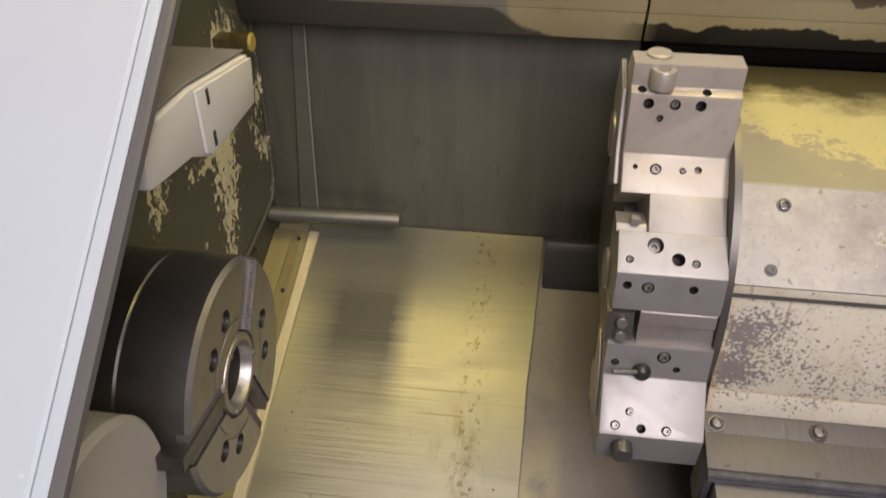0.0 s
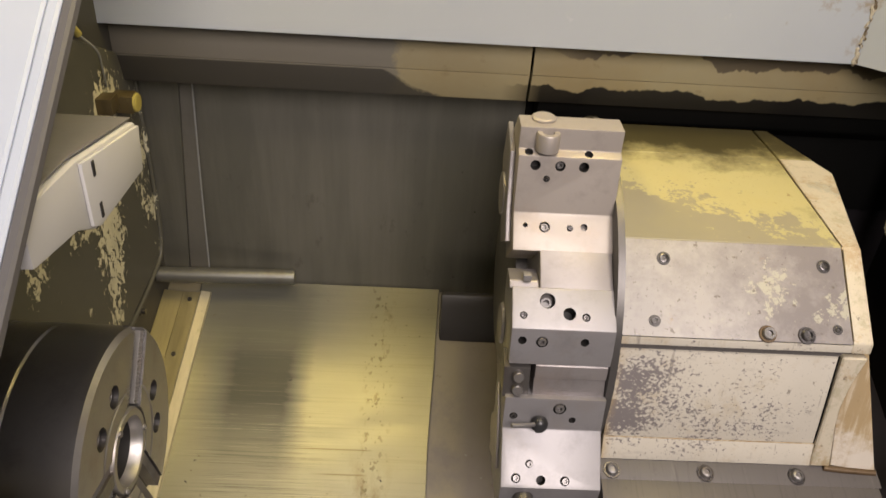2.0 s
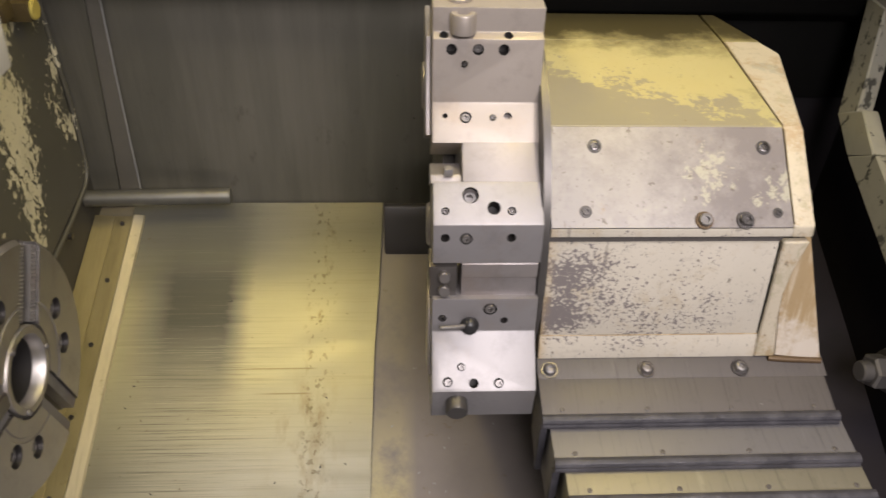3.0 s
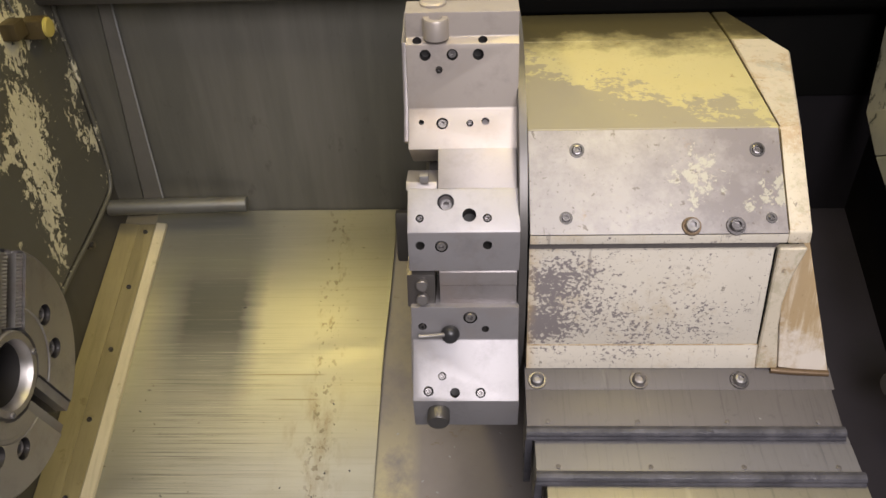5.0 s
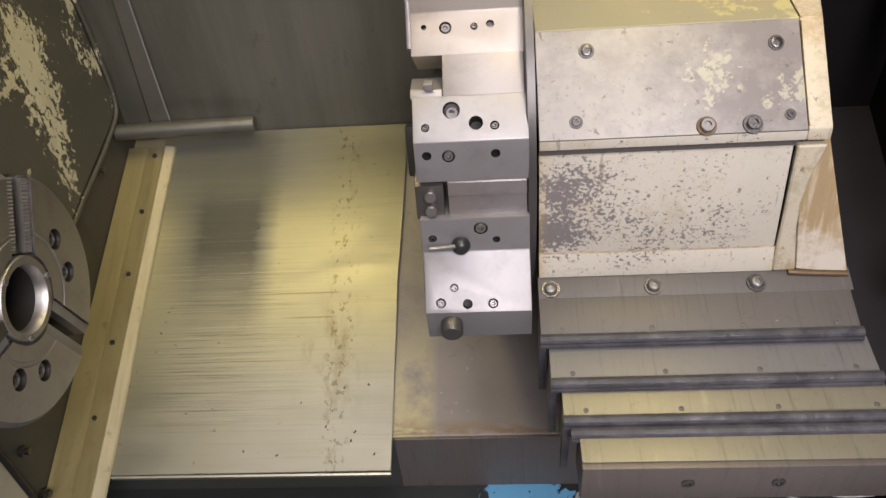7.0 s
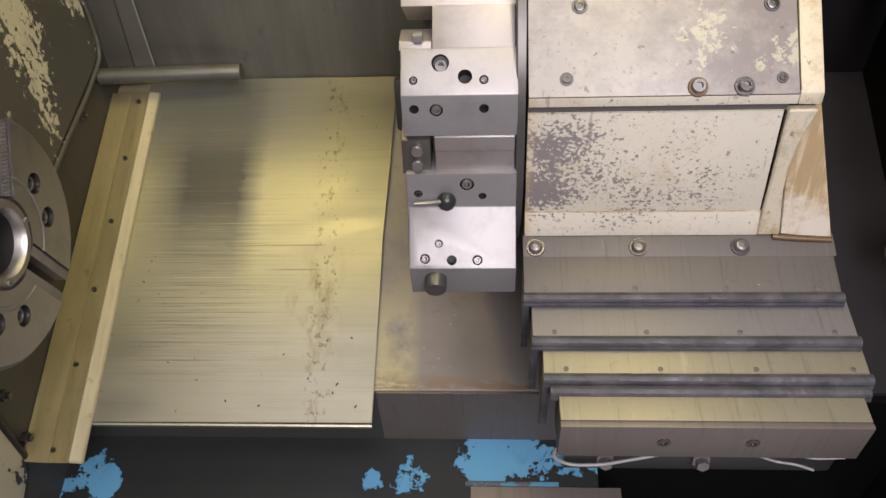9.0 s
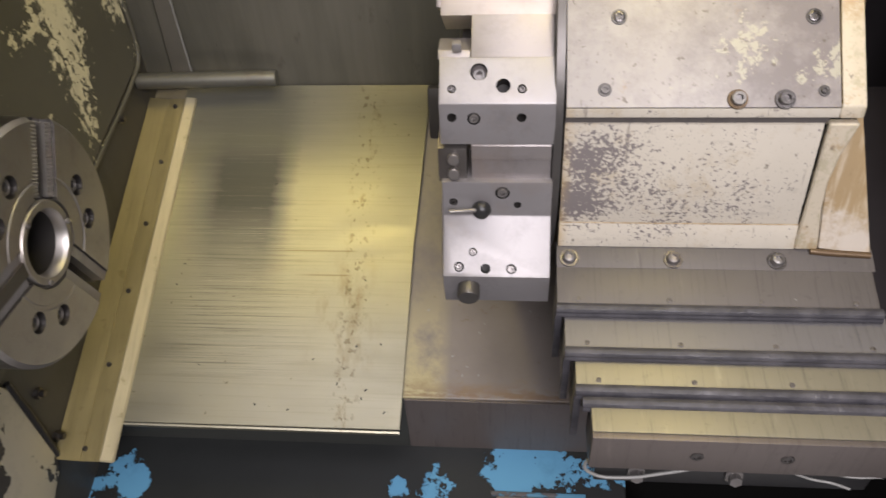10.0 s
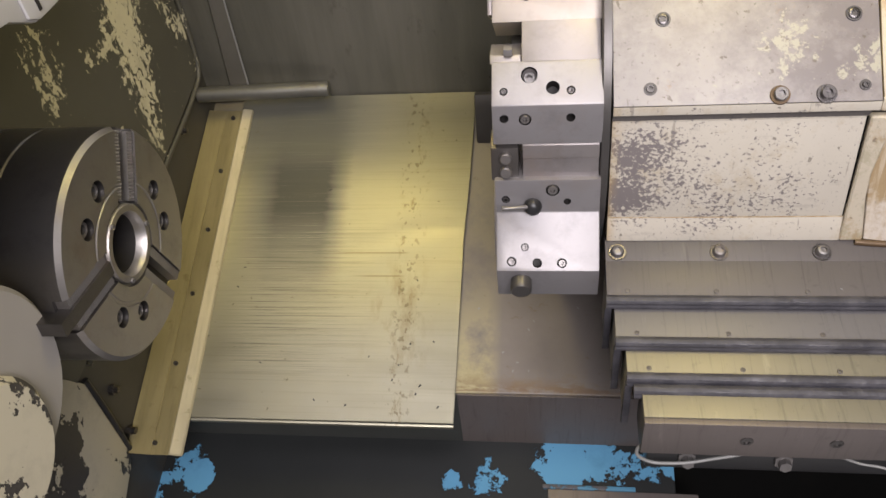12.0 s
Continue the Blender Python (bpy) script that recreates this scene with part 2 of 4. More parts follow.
M_DULLTOP = make_dark("dark_grey_top", (0.12, 0.112, 0.112), 0.5, (0.06, 0.056, 0.055))
M_UNDER = make_dark("shaded_riser_sheet", (0.032, 0.034, 0.031), 0.45)
M_FOLD = make_dark("grey_folded_sheet", (0.115, 0.108, 0.092), 0.4, (0.08, 0.075, 0.06), 0.4)
M_BLOCK = make_dark("dark_block_steel", (0.04, 0.037, 0.036), 0.4)
M_DARKL = make_dark("dark_olive_paint", (0.048, 0.045, 0.038), 0.42)
FLAKES = [((-0.12, y, z), r, 0.75) for y, z, r in ((0.935, 1.175, 0.042), (0.93, 1.125, 0.04), (0.922, 1.07, 0.034), (0.918, 1.02, 0.030), (0.897, 0.967, 0.026), (1.04, 1.125, 0.028), (1.038, 1.07, 0.022), (1.052, 1.0, 0.016), (0.997, 1.262, 0.035), (0.845, 1.137, 0.018), (0.77, 1.20, 0.034), (0.755, 1.145, 0.026), (0.842, 1.037, 0.010), (0.875, 1.135, 0.012), (0.955, 1.25, 0.03), (1.062, 1.16, 0.02), (1.064, 1.06, 0.018), (1.05, 1.22, 0.02))]
M_LEFT = make_flaked("flaking_headstock_paint", (0.082, 0.078, 0.06), (0.60, 0.56, 0.39), 0.655, 0.662, 36, FLAKES, 0.165, (1, 1.4, 0.6), 0.66)
M_BASE_L = make_flaked("flaking_cream_paint", (0.06, 0.055, 0.05), (0.56, 0.52, 0.40), 0.455, 0.463, 13, stretch=(1, 1, 0.75), grit=0.12)
M_ANGLE = make_flaked("chipped_angle_paint", (0.07, 0.068, 0.055), (0.30, 0.29, 0.235), 0.43, 0.45, 22)
BLUES = [((x, y, 0.615), r, 0.35) for x, y, r in ((-0.10, 0.615, 0.030), (-0.085, 0.595, 0.022), (-0.15, 0.585, 0.03), (0.272, 0.607, 0.016), (0.325, 0.609, 0.026), (0.41, 0.64, 0.035), (0.45, 0.645, 0.032), (0.49, 0.635, 0.03), (0.43, 0.615, 0.026), (0.545, 0.637, 0.030), (0.575, 0.636, 0.016))]
M_BLUE = make_flaked("flaking_blue_paint", (0.015, 0.0165, 0.0165), (0.09, 0.25, 0.40), 0.68, 0.69, 26, BLUES, 0.215, (1, 1, 1))
M_BLUE.node_tree.nodes["Principled BSDF"].inputs["Specular IOR Level"].default_value = 0.15
M_BLUE_L = make_flaked("blue_base_paint", (0.05, 0.05, 0.055), (0.05, 0.17, 0.27), 0.5, 0.52, 12)


def make_worn(name, cream, worn, lo, hi, scale, centre, radius, amount, tint=None, flakes=None, stretch=(1, 1, 1), rust=0.62):
    """Cream machine paint rubbed through to grey filler around one place."""
    m = Mat(name, cream, 0.48)
    m.paint(m.step(m.noise(7, 6, 0.6), 0.4, 0.7, 0, 0.6), tuple(c * 0.84 for c in cream))
    if tint:
        m.paint(m.step(m.noise(5, 5, 0.6, offset=(2, 2, 2)), 0.45, 0.65, 0, 0.8), tint)
    n = m.math("ADD", m.math("MULTIPLY", m.noise(scale, 8, 0.75, stretch), 0.5), m.math("MULTIPLY", m.noise(scale * 3.5, 5, 0.7, stretch, (1, 1, 1)), 0.5))
    n = m.math("ADD", n, m.math("MULTIPLY", m.spot(centre, radius, 0.8), amount))
    f = m.step(n, lo, hi)
    m.paint(f, worn)
    for c, r in flakes or ():
        g = m.math("ADD", m.noise(70, 7, 0.75, offset=(1, 4, 2)), m.math("MULTIPLY", m.spot(c, r, 0.7), 0.20))
        m.paint(m.step(g, 0.668, 0.688), (0.40, 0.382, 0.315))
    m.paint(m.step(m.noise(120, 3, 0.6), 0.66, 0.70, 0, 0.75), (0.13, 0.11, 0.09))
    m.paint(m.step(m.noise(240, 4, 0.6, (1, 1, 0.7), (3, 3, 3)), 0.62, 0.68, 0, 0.55), tuple(c * 0.5 for c in cream))
    m.paint(m.step(m.noise(26, 3, 0.5, (3, 0.5, 0.35), (7, 2, 4)), 0.72, 0.735, 0, 0.6), (0.17, 0.15, 0.13))
    m.paint(m.step(m.noise(16, 7, 0.8, offset=(5, 0, 1)), rust, rust + 0.1, 0, 0.6), (0.34, 0.22, 0.10))
    m.bump(f, -0.4, 0.0006)
    m.gloss(f, 0.34)
    return m.m


def ground_paint(name, cream, rough=0.48):
    """Old cream paint with cloudy tone and small dark pin marks."""
    m = Mat(name, cream, rough)
    m.paint(m.step(m.noise(7, 6, 0.6), 0.4, 0.7, 0, 0.6), tuple(c * 0.84 for c in cream))
    m.paint(m.step(m.noise(240, 4, 0.6, (1, 1, 0.7), (3, 3, 3)), 0.62, 0.68, 0, 0.4), tuple(c * 0.55 for c in cream))
    m.paint(m.step(m.noise(120, 3, 0.6), 0.68, 0.71, 0, 0.7), (0.13, 0.11, 0.09))
    return m


def make_top():
    """Yellowed paint, rubbed away along the front in a ragged slanting line."""
    m = ground_paint("yellow_cream_paint", (0.46, 0.41, 0.20))
    m.paint(m.step(m.noise(5, 5, 0.6, offset=(2, 2, 2)), 0.45, 0.65, 0, 0.7), (0.45, 0.385, 0.165))
    line = m.math("ADD", m.axis(1, 0.0, 1.0), m.axis(0, 0.465, 0.70, -0.892, -0.768))
    n = m.math("ADD", m.math("MULTIPLY", m.noise(22, 6, 0.7), 0.5), m.math("MULTIPLY", m.noise(85, 5, 0.7, offset=(1, 3, 2)), 0.5))
    edge = m.math("ADD", m.math("MULTIPLY", line, 1.7), m.math("SUBTRACT", n, 0.5))
    f = m.step(edge, -0.004, 0.006, 1, 0)
    m.paint(f, (0.30, 0.268, 0.165))
    m.paint(m.math("MULTIPLY", f, m.step(m.noise(10, 5, 0.6), 0.4, 0.7, 0, 0.5)), (0.25, 0.225, 0.17))
    m.paint(m.step(m.noise(34, 6, 0.75, offset=(4, 1, 0)), 0.64, 0.68, 0, 0.7), (0.22, 0.14, 0.045))
    # darkens unevenly towards the rear
    caked = m.math("ADD", m.axis(1, 0.90, 1.0, -0.5, 0.5), m.step(m.noise(14, 6, 0.7, (1, 1, 1), (3, 0, 5)), 0.3, 0.7, -0.35, 0.35))
    m.paint(m.step(caked, -0.3, 0.3, 0, 0.93), (0.035, 0.028, 0.012))
    m.bump(f, -0.5, 0.0007)
    m.gloss(f, 0.36)
    return m.m


def make_front():
    """Cream paint chipped to grey filler: bare at one end, peppered beyond."""
    m = ground_paint("worn_cream_paint", (0.545, 0.505, 0.425))
    chips = m.noise(330, 4, 0.65, (0.8, 1, 1))
    broad = m.noise(38, 6, 0.7, (0.55, 1, 1.3))
    n = m.math("ADD", m.math("MULTIPLY", chips, 0.70), m.math("MULTIPLY", broad, 0.30))
    for c, r, a in (((0.472, 0.671, 1.068), 0.020, 0.12), ((0.495, 0.671, 1.060), 0.014, 0.07), ((0.485, 0.678, 1.108), 0.014, 0.08), ((0.49, 0.68, 1.12), 0.045, 0.075), ((0.51, 0.672, 1.075), 0.05, 0.065),
                    ((0.58, 0.671, 1.066), 0.04, 0.05), ((0.63, 0.671, 1.07), 0.03, 0.04), ((0.60, 0.68, 1.13), 0.03, 0.03)):
        n = m.math("ADD", n, m.math("MULTIPLY", m.spot(c, r, 0.7), a))
    f = m.step(n, 0.612, 0.622)
    m.paint(m.step(m.noise(16, 7, 0.8, offset=(5, 0, 1)), 0.52, 0.66, 0, 0.65), (0.41, 0.33, 0.21))
    m.paint(m.step(m.noise(60, 6, 0.7, (0.5, 1, 1.6), (2, 6, 1)), 0.60, 0.66, 0, 0.35), (0.33, 0.30, 0.26))
    m.paint(m.step(m.noise(30, 3, 0.5, (4, 0.6, 0.5), (9, 2, 4)), 0.70, 0.72, 0, 0.6), (0.24, 0.21, 0.18))
    m.paint(f, (0.185, 0.165, 0.16))
    edge = m.math("MULTIPLY", m.axis(0, 0.465, 0.474, 1, 0), m.step(m.noise(20, 6, 0.7), 0.4, 0.6))
    m.paint(m.math("MULTIPLY", edge, 0.6), (0.40, 0.28, 0.12))
    m.bump(f, -0.5, 0.0007)
    m.gloss(f, 0.34)
    return m.m


def make_cheek():
    """Paint scraped off in upright strokes to brown primer, whiter towards the foot."""
    m = ground_paint("scraped_brown_paint", (0.36, 0.265, 0.145))
    m.paint(m.step(m.noise(9, 5, 0.7, (14, 3, 1.2)), 0.48, 0.62, 0, 0.8), (0.52, 0.44, 0.32))
    low = m.math("ADD", m.noise(16, 6, 0.7), m.math("MULTIPLY", m.spot((0.738, 0.665, 1.028), 0.032, 0.7), 0.25))
    m.paint(m.step(low, 0.60, 0.72, 0, 0.9), (0.58, 0.53, 0.46))
    m.paint(m.step(m.noise(40, 6, 0.75, (1, 1, 0.5)), 0.60, 0.70, 0, 0.7), (0.22, 0.11, 0.035))
    m.bump(m.noise(9, 5, 0.7, (14, 3, 1.2)), 0.3, 0.001)
    return m.m


M_CREAM_TOP = make_top()
M_CREAM_MID = make_worn("rubbed_grey_paint", (0.375, 0.352, 0.34), (0.215, 0.195, 0.195), 0.46, 0.68, 9, (0.67, 0.725, 1.2), 0.10, 0.16, None, (((0.613, 0.722, 1.20), 0.026), ((0.685, 0.712, 1.19), 0.018), ((0.66, 0.70, 1.182), 0.006)))
M_CREAM_LOW = make_front()
M_CREAM_SIDE = make_worn("stained_cream_paint", (0.52, 0.465, 0.36), (0.40, 0.36, 0.26), 0.53, 0.60, 20, (0.74, 0.68, 1.05), 0.1, 0.05, flakes=(((0.728, 0.885, 1.2335), 0.022),), rust=0.51)
M_SIDE_BARE = make_cheek()


def make_grey_paint(name, base, rough=0.35, stain=0.3):
    m = Mat(name, base, rough)
    m.paint(m.step(m.noise(3, 5), 0.4, 0.7, 0, 0.4), tuple(c * 0.85 for c in base))
    m.paint(m.step(m.noise(9, 7, 0.7), 0.58, 0.72, 0, stain), (0.30, 0.24, 0.14))
    m.paint(m.step(m.noise(90, 3, 0.6), 0.72, 0.76, 0, 0.3), (0.70, 0.70, 0.70))
    m.gloss(m.step(m.noise(14, 5), 0.4, 0.7), rough + 0.15)
    m.bump(m.noise(70, 3), 0.04, 0.0004)
    return m.m


M_DOOR = make_grey_paint("pale_blue_grey_paint", (0.44, 0.485, 0.555), 0.4, 0.05)


def make_hood():
    """Pale painted sheet with brown oil stains by the corner seam."""
    m = Mat("pale_grey_hood_paint", (0.36, 0.39, 0.44), 0.36)
    m.paint(m.step(m.noise(3, 5), 0.4, 0.7, 0, 0.4), (0.32, 0.345, 0.39))
    m.paint(m.step(m.noise(60, 5, 0.7), 0.66, 0.70, 0, 0.3), (0.48, 0.49, 0.52))
    for c, r in (((0.715, 1.0, 1.435), 0.05), ((0.77, 1.0, 1.36), 0.018), ((0.765, 1.0, 1.41), 0.02)):
        stain = m.math("ADD", m.noise(26, 6, 0.7), m.math("MULTIPLY", m.spot(c, r, 0.7), 0.25))
        m.paint(m.step(stain, 0.72, 0.84, 0, 0.75), (0.24, 0.185, 0.11))
    m.gloss(m.step(m.noise(14, 5), 0.4, 0.7), 0.5)
    m.bump(m.noise(70, 3), 0.05, 0.0004)
    return m.m


M_HOOD = make_hood()
M_BEAM = make_grey_paint("pale_grey_casting_paint", (0.48, 0.47, 0.455), 0.5, 0.12)
M_BOSS = make_grey_paint("dull_grey_casting_paint", (0.36, 0.34, 0.31), 0.45, 0.2)
M_SEAL = Mat("grey_door_seal", (0.10, 0.095, 0.095), 0.5).m


def make_ledge():
    """Brown-stained cream paint: a ragged dark oil run from the top edge, ragged black below."""
    m = Mat("oil_stained_ledge_paint", (0.26, 0.225, 0.135), 0.42)
    m.paint(m.step(m.noise(6, 6, 0.6), 0.4, 0.65, 0, 0.6), (0.22, 0.165, 0.08))
    m.paint(m.step(m.noise(30, 6, 0.7), 0.6, 0.7, 0, 0.5), (0.14, 0.10, 0.045))
    # one end is grey, its lower face almost black
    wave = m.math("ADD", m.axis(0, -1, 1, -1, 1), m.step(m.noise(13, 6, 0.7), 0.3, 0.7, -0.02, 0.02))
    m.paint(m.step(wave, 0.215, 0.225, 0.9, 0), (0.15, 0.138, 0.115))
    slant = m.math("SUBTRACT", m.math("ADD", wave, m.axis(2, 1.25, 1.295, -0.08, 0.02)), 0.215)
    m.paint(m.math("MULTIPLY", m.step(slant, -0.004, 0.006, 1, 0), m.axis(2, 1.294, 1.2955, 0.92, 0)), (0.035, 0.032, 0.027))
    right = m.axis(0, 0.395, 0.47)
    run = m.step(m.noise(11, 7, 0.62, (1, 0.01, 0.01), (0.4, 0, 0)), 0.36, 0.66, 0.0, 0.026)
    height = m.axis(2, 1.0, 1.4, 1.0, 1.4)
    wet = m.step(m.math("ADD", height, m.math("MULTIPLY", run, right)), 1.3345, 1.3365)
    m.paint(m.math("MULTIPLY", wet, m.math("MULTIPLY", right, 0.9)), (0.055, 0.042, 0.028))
    ragged_low = m.step(m.noise(16, 4, 0.6, (1, 0.2, 0.2), (1, 2, 0)), 0.35, 0.65, 1.272, 1.289)
    low = m.step(m.math("SUBTRACT", height, ragged_low), -0.001, 0.001, 1, 0)
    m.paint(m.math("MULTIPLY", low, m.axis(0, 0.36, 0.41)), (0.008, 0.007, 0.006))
    m.bump(m.noise(60, 4), 0.1, 0.0008)
    return m.m


M_LEDGE = make_ledge()


def make_cover(name, base, tint, amount, metal=0.5):
    m = Mat(name, base, 0.44, metal)
    m.paint(m.step(m.noise(4, 5, 0.6), 0.35, 0.65, 0, amount), tint)
    m.paint(m.step(m.noise(10, 6, 0.75, (22, 0.9, 0.9)), 0.54, 0.70, 0, 0.5), tuple(c * 0.4 for c in base))
    m.paint(m.step(m.noise(8, 6, 0.7, (9, 1.2, 1.2), (5, 1, 2)), 0.60, 0.72, 0, 0.3), tuple(min(1, c * 1.7) for c in base))
    m.paint(m.step(m.noise(90, 5, 0.7, (1, 1, 1), (1, 1, 4)), 0.60, 0.72, 0, 0.45), tuple(c * 0.5 for c in base))
    m.gloss(m.step(m.noise(9, 5, 0.6, (20, 2, 2)), 0.35, 0.7), 0.5)
    m.bump(m.noise(9, 4, 0.6, (40, 3, 3)), 0.06, 0.0004)
    return m.m


M_COV_DARK = make_cover("dark_slide_cover_steel", (0.118, 0.107, 0.103), (0.095, 0.087, 0.083), 0.6, 0.2)
M_COV_GREY = make_cover("slide_cover_steel", (0.165, 0.16, 0.168), (0.18, 0.17, 0.15), 0.3, 0.3)
M_COV_GOLD = make_cover("oil_gilded_cover_steel", (0.265, 0.248, 0.192), (0.235, 0.215, 0.16), 0.6)
M_COV_END = make_cover("brown_end_plate_steel", (0.17, 0.148, 0.138), (0.14, 0.12, 0.11), 0.5)
M_CABLE = Mat("pale_plastic_cable", (0.22, 0.22, 0.21), 0.4).m
M_ORANGE = Mat("yellow_plastic", (0.40, 0.33, 0.085), 0.5).m
M_SEALANT = make_flaked("dirty_sealant", (0.10, 0.07, 0.035), (0.42, 0.38, 0.30), 0.50, 0.52, 60)
M_RUST = make_strip("rust_crust", (0.12, 0.078, 0.042))
M_BROWN = make_strip("brown_oiled_block", (0.11, 0.082, 0.038))
M_HALL = make_dark("plain_hall_wall", (0.35, 0.35, 0.34), 0.8, (0.3, 0.3, 0.29))


# ---- mesh helpers ----
def mesh_of(bm, name, smooth=False):
    bmesh.ops.recalc_face_normals(bm, faces=bm.faces)
    me = bpy.data.meshes.new(name)
    bm.to_mesh(me)
    bm.free()
    if smooth:
        for p in me.polygons:
            p.use_smooth = True
        me.set_sharp_from_angle(angle=radians(35))
    return me


def part(name, bm, material, parent=None, label="", smooth=True):
    me = bm if isinstance(bm, bpy.types.Mesh) else mesh_of(bm, name, smooth)
    if material is not None and not me.materials:
        me.materials.append(material)
    ob = new(name, me)
    if parent is not None:
        ob.parent = parent
    return tagged(ob, label)


def thing(name, label, category, group="", kind=""):
    return tagged(new(name), label, category, group, kind)


def bevelled(bm, w, seg=2, angle=25):
    if w > 0:
        es = [e for e in bm.edges if len(e.link_faces) == 2 and e.calc_face_angle(0) > radians(angle)]
        bmesh.ops.bevel(bm, geom=es, offset=w, segments=seg, affect="EDGES", profile=0.6, clamp_overlap=True)
    return bm


def prism(pts, x0, x1, bev=0.001):
    """A solid whose section is the polygon pts in (y, z), from x0 to x1."""
    bm = bmesh.new()
    a = [bm.verts.new((x0, y, z)) for y, z in pts]
    b = [bm.verts.new((x1, y, z)) for y, z in pts]
    bm.faces.new(a)
    bm.faces.new(b[::-1])
    for i in range(len(pts)):
        j = (i + 1) % len(pts)
        bm.faces.new((a[i], b[i], b[j], a[j]))
    bmesh.ops.recalc_face_normals(bm, faces=bm.faces)
    return bevelled(bm, bev)


def box(x0, x1, y0, y1, z0, z1, bev=0.001):
    return prism([(y0, z0), (y1, z0), (y1, z1), (y0, z1)], x0, x1, bev)


def slab(pts, thick, bev=0.0006):
    """A flat sheet: pts is its outline in space, thickened against its normal."""
    bm = bmesh.new()
    v = [bm.verts.new(p) for p in pts]
    f = bm.faces.new(v)
    bm.normal_update()
    n = f.normal.copy()
    r = bmesh.ops.extrude_face_region(bm, geom=[f])
    bmesh.ops.translate(bm, verts=[g for g in r["geom"] if isinstance(g, bmesh.types.BMVert)], vec=-n * thick)
    bmesh.ops.recalc_face_normals(bm, faces=bm.faces)
    return bevelled(bm, bev, 1)


def lathe(profile, seg=32):
    """Turns (radius, height) pairs round the z axis; closed at radius 0."""
    bm = bmesh.new()
    rings = []
    for r, h in profile:
        if r < 1e-6:
            rings.append([bm.verts.new((0, 0, h))])
        else:
            rings.append([bm.verts.new((r * math.cos(2 * math.pi * k / seg), r * math.sin(2 * math.pi * k / seg), h)) for k in range(seg)])
    for a, b in zip(rings, rings[1:]):
        for k in range(seg):
            q = (k + 1) % seg
            if len(a) == 1 and len(b) == 1:
                continue
            if len(a) == 1:
                bm.faces.new((a[0], b[k], b[q]))
            elif len(b) == 1:
                bm.faces.new((a[k], a[q], b[0]))
            else:
                bm.faces.new((a[k], a[q], b[q], b[k]))
    return bm


def moved(bm, m):
    bmesh.ops.transform(bm, matrix=m, verts=bm.verts)
    return bm


def facing(place, normal):
    """A pose whose z axis is the normal."""
    return Matrix.Translation(place) @ Vector(normal).to_track_quat("Z", "X").to_matrix().to_4x4()


def joined(*bms):
    out = bmesh.new()
    for b in bms:
        me = bpy.data.meshes.new("tmp")
        b.to_mesh(me)
        b.free()
        out.from_mesh(me)
        bpy.data.meshes.remove(me)
    return out


def carved(bm, cutters, name, mat, inner):
    """The mesh of bm with the cutter solids taken out of it."""
    a = new("tmp_a", mesh_of(bm, name))
    a.data.materials.append(mat)
    a.data.materials.append(inner)
    cs = []
    for c in cutters:
        o = new("tmp_c", mesh_of(c, "tmp"))
        o.data.materials.append(mat)
        o.data.materials.append(inner)
        for p in o.data.polygons:
            p.material_index = 1
        cs.append(o)
        md = a.modifiers.new("cut", "BOOLEAN")
        md.operation, md.object, md.solver = "DIFFERENCE", o, "EXACT"
    bpy.context.view_layer.update()
    dg = bpy.context.evaluated_depsgraph_get()
    me = bpy.data.meshes.new_from_object(a.evaluated_get(dg))
    me.name = name
    for o in [a, *cs]:
        d = o.data
        bpy.data.objects.remove(o)
        bpy.data.meshes.remove(d)
    for p in me.polygons:
        p.use_smooth = True
    me.set_sharp_from_angle(angle=radians(30))
    return me


def socket_screw(r, h):
    """A cap screw with a hexagon socket."""
    bm = lathe([(0, 0), (r, 0), (r, h * 0.82), (r * 0.88, h), (r * 0.52, h), (r * 0.5, h * 0.35), (0, h * 0.3)], 18)
    return bm


SCREWS = {}


def screw(name, r, h, place, normal, parent, material=None, label=""):
    key = (r, h, material)
    if key not in SCREWS:
        SCREWS[key] = mesh_of(socket_screw(r, h), "screw", True)
        SCREWS[key].materials.append(material or M_BOLT)
    ob = new(name, SCREWS[key])
    ob.matrix_world = facing(place, normal)
    ob.parent = parent
    return tagged(ob, label)


def tube(points, r, res=8):
    cu = bpy.data.curves.new("tmp", "CURVE")
    cu.dimensions, cu.bevel_depth, cu.bevel_resolution, cu.use_fill_caps = "3D", r, 3, True
    sp = cu.splines.new("BEZIER")
    sp.bezier_points.add(len(points) - 1)
    for bp, p in zip(sp.bezier_points, points):
        bp.co, bp.handle_left_type, bp.handle_right_type = p, "AUTO", "AUTO"
    cu.resolution_u = res
    ob = new("tmp", cu)
    bpy.context.view_layer.update()
    me = bpy.data.meshes.new_from_object(ob.evaluated_get(bpy.context.evaluated_depsgraph_get()))
    bpy.data.objects.remove(ob)
    bpy.data.curves.remove(cu)
    for p in me.polygons:
        p.use_smooth = True
    return me


def structure(name, bm, material, label, category):
    return tagged(part(name, bm, material, None, "", False), label, category, "", "structure")


SLOPE = 0.413
NUP = Vector((0, -SLOPE, 1)).normalized()


def bed(y, lift=0.0):
    """Height of the sloping bed sheet at y."""
    return 0.7285 + SLOPE * (y - 0.62) + lift


# ---- enclosure ----
structure("wall_back", box(-0.14, 0.72, 1.084, 1.10, 0.55, 1.34, 0), M_WALL, "dark glossy painted back wall of the lathe enclosure", "wall")
structure("wall_rear_dark", box(0.7205, 1.0, 1.0845, 1.10, 0.55, 1.34, 0), M_WALL_R, "black rear sheet behind the carriage", "wall")


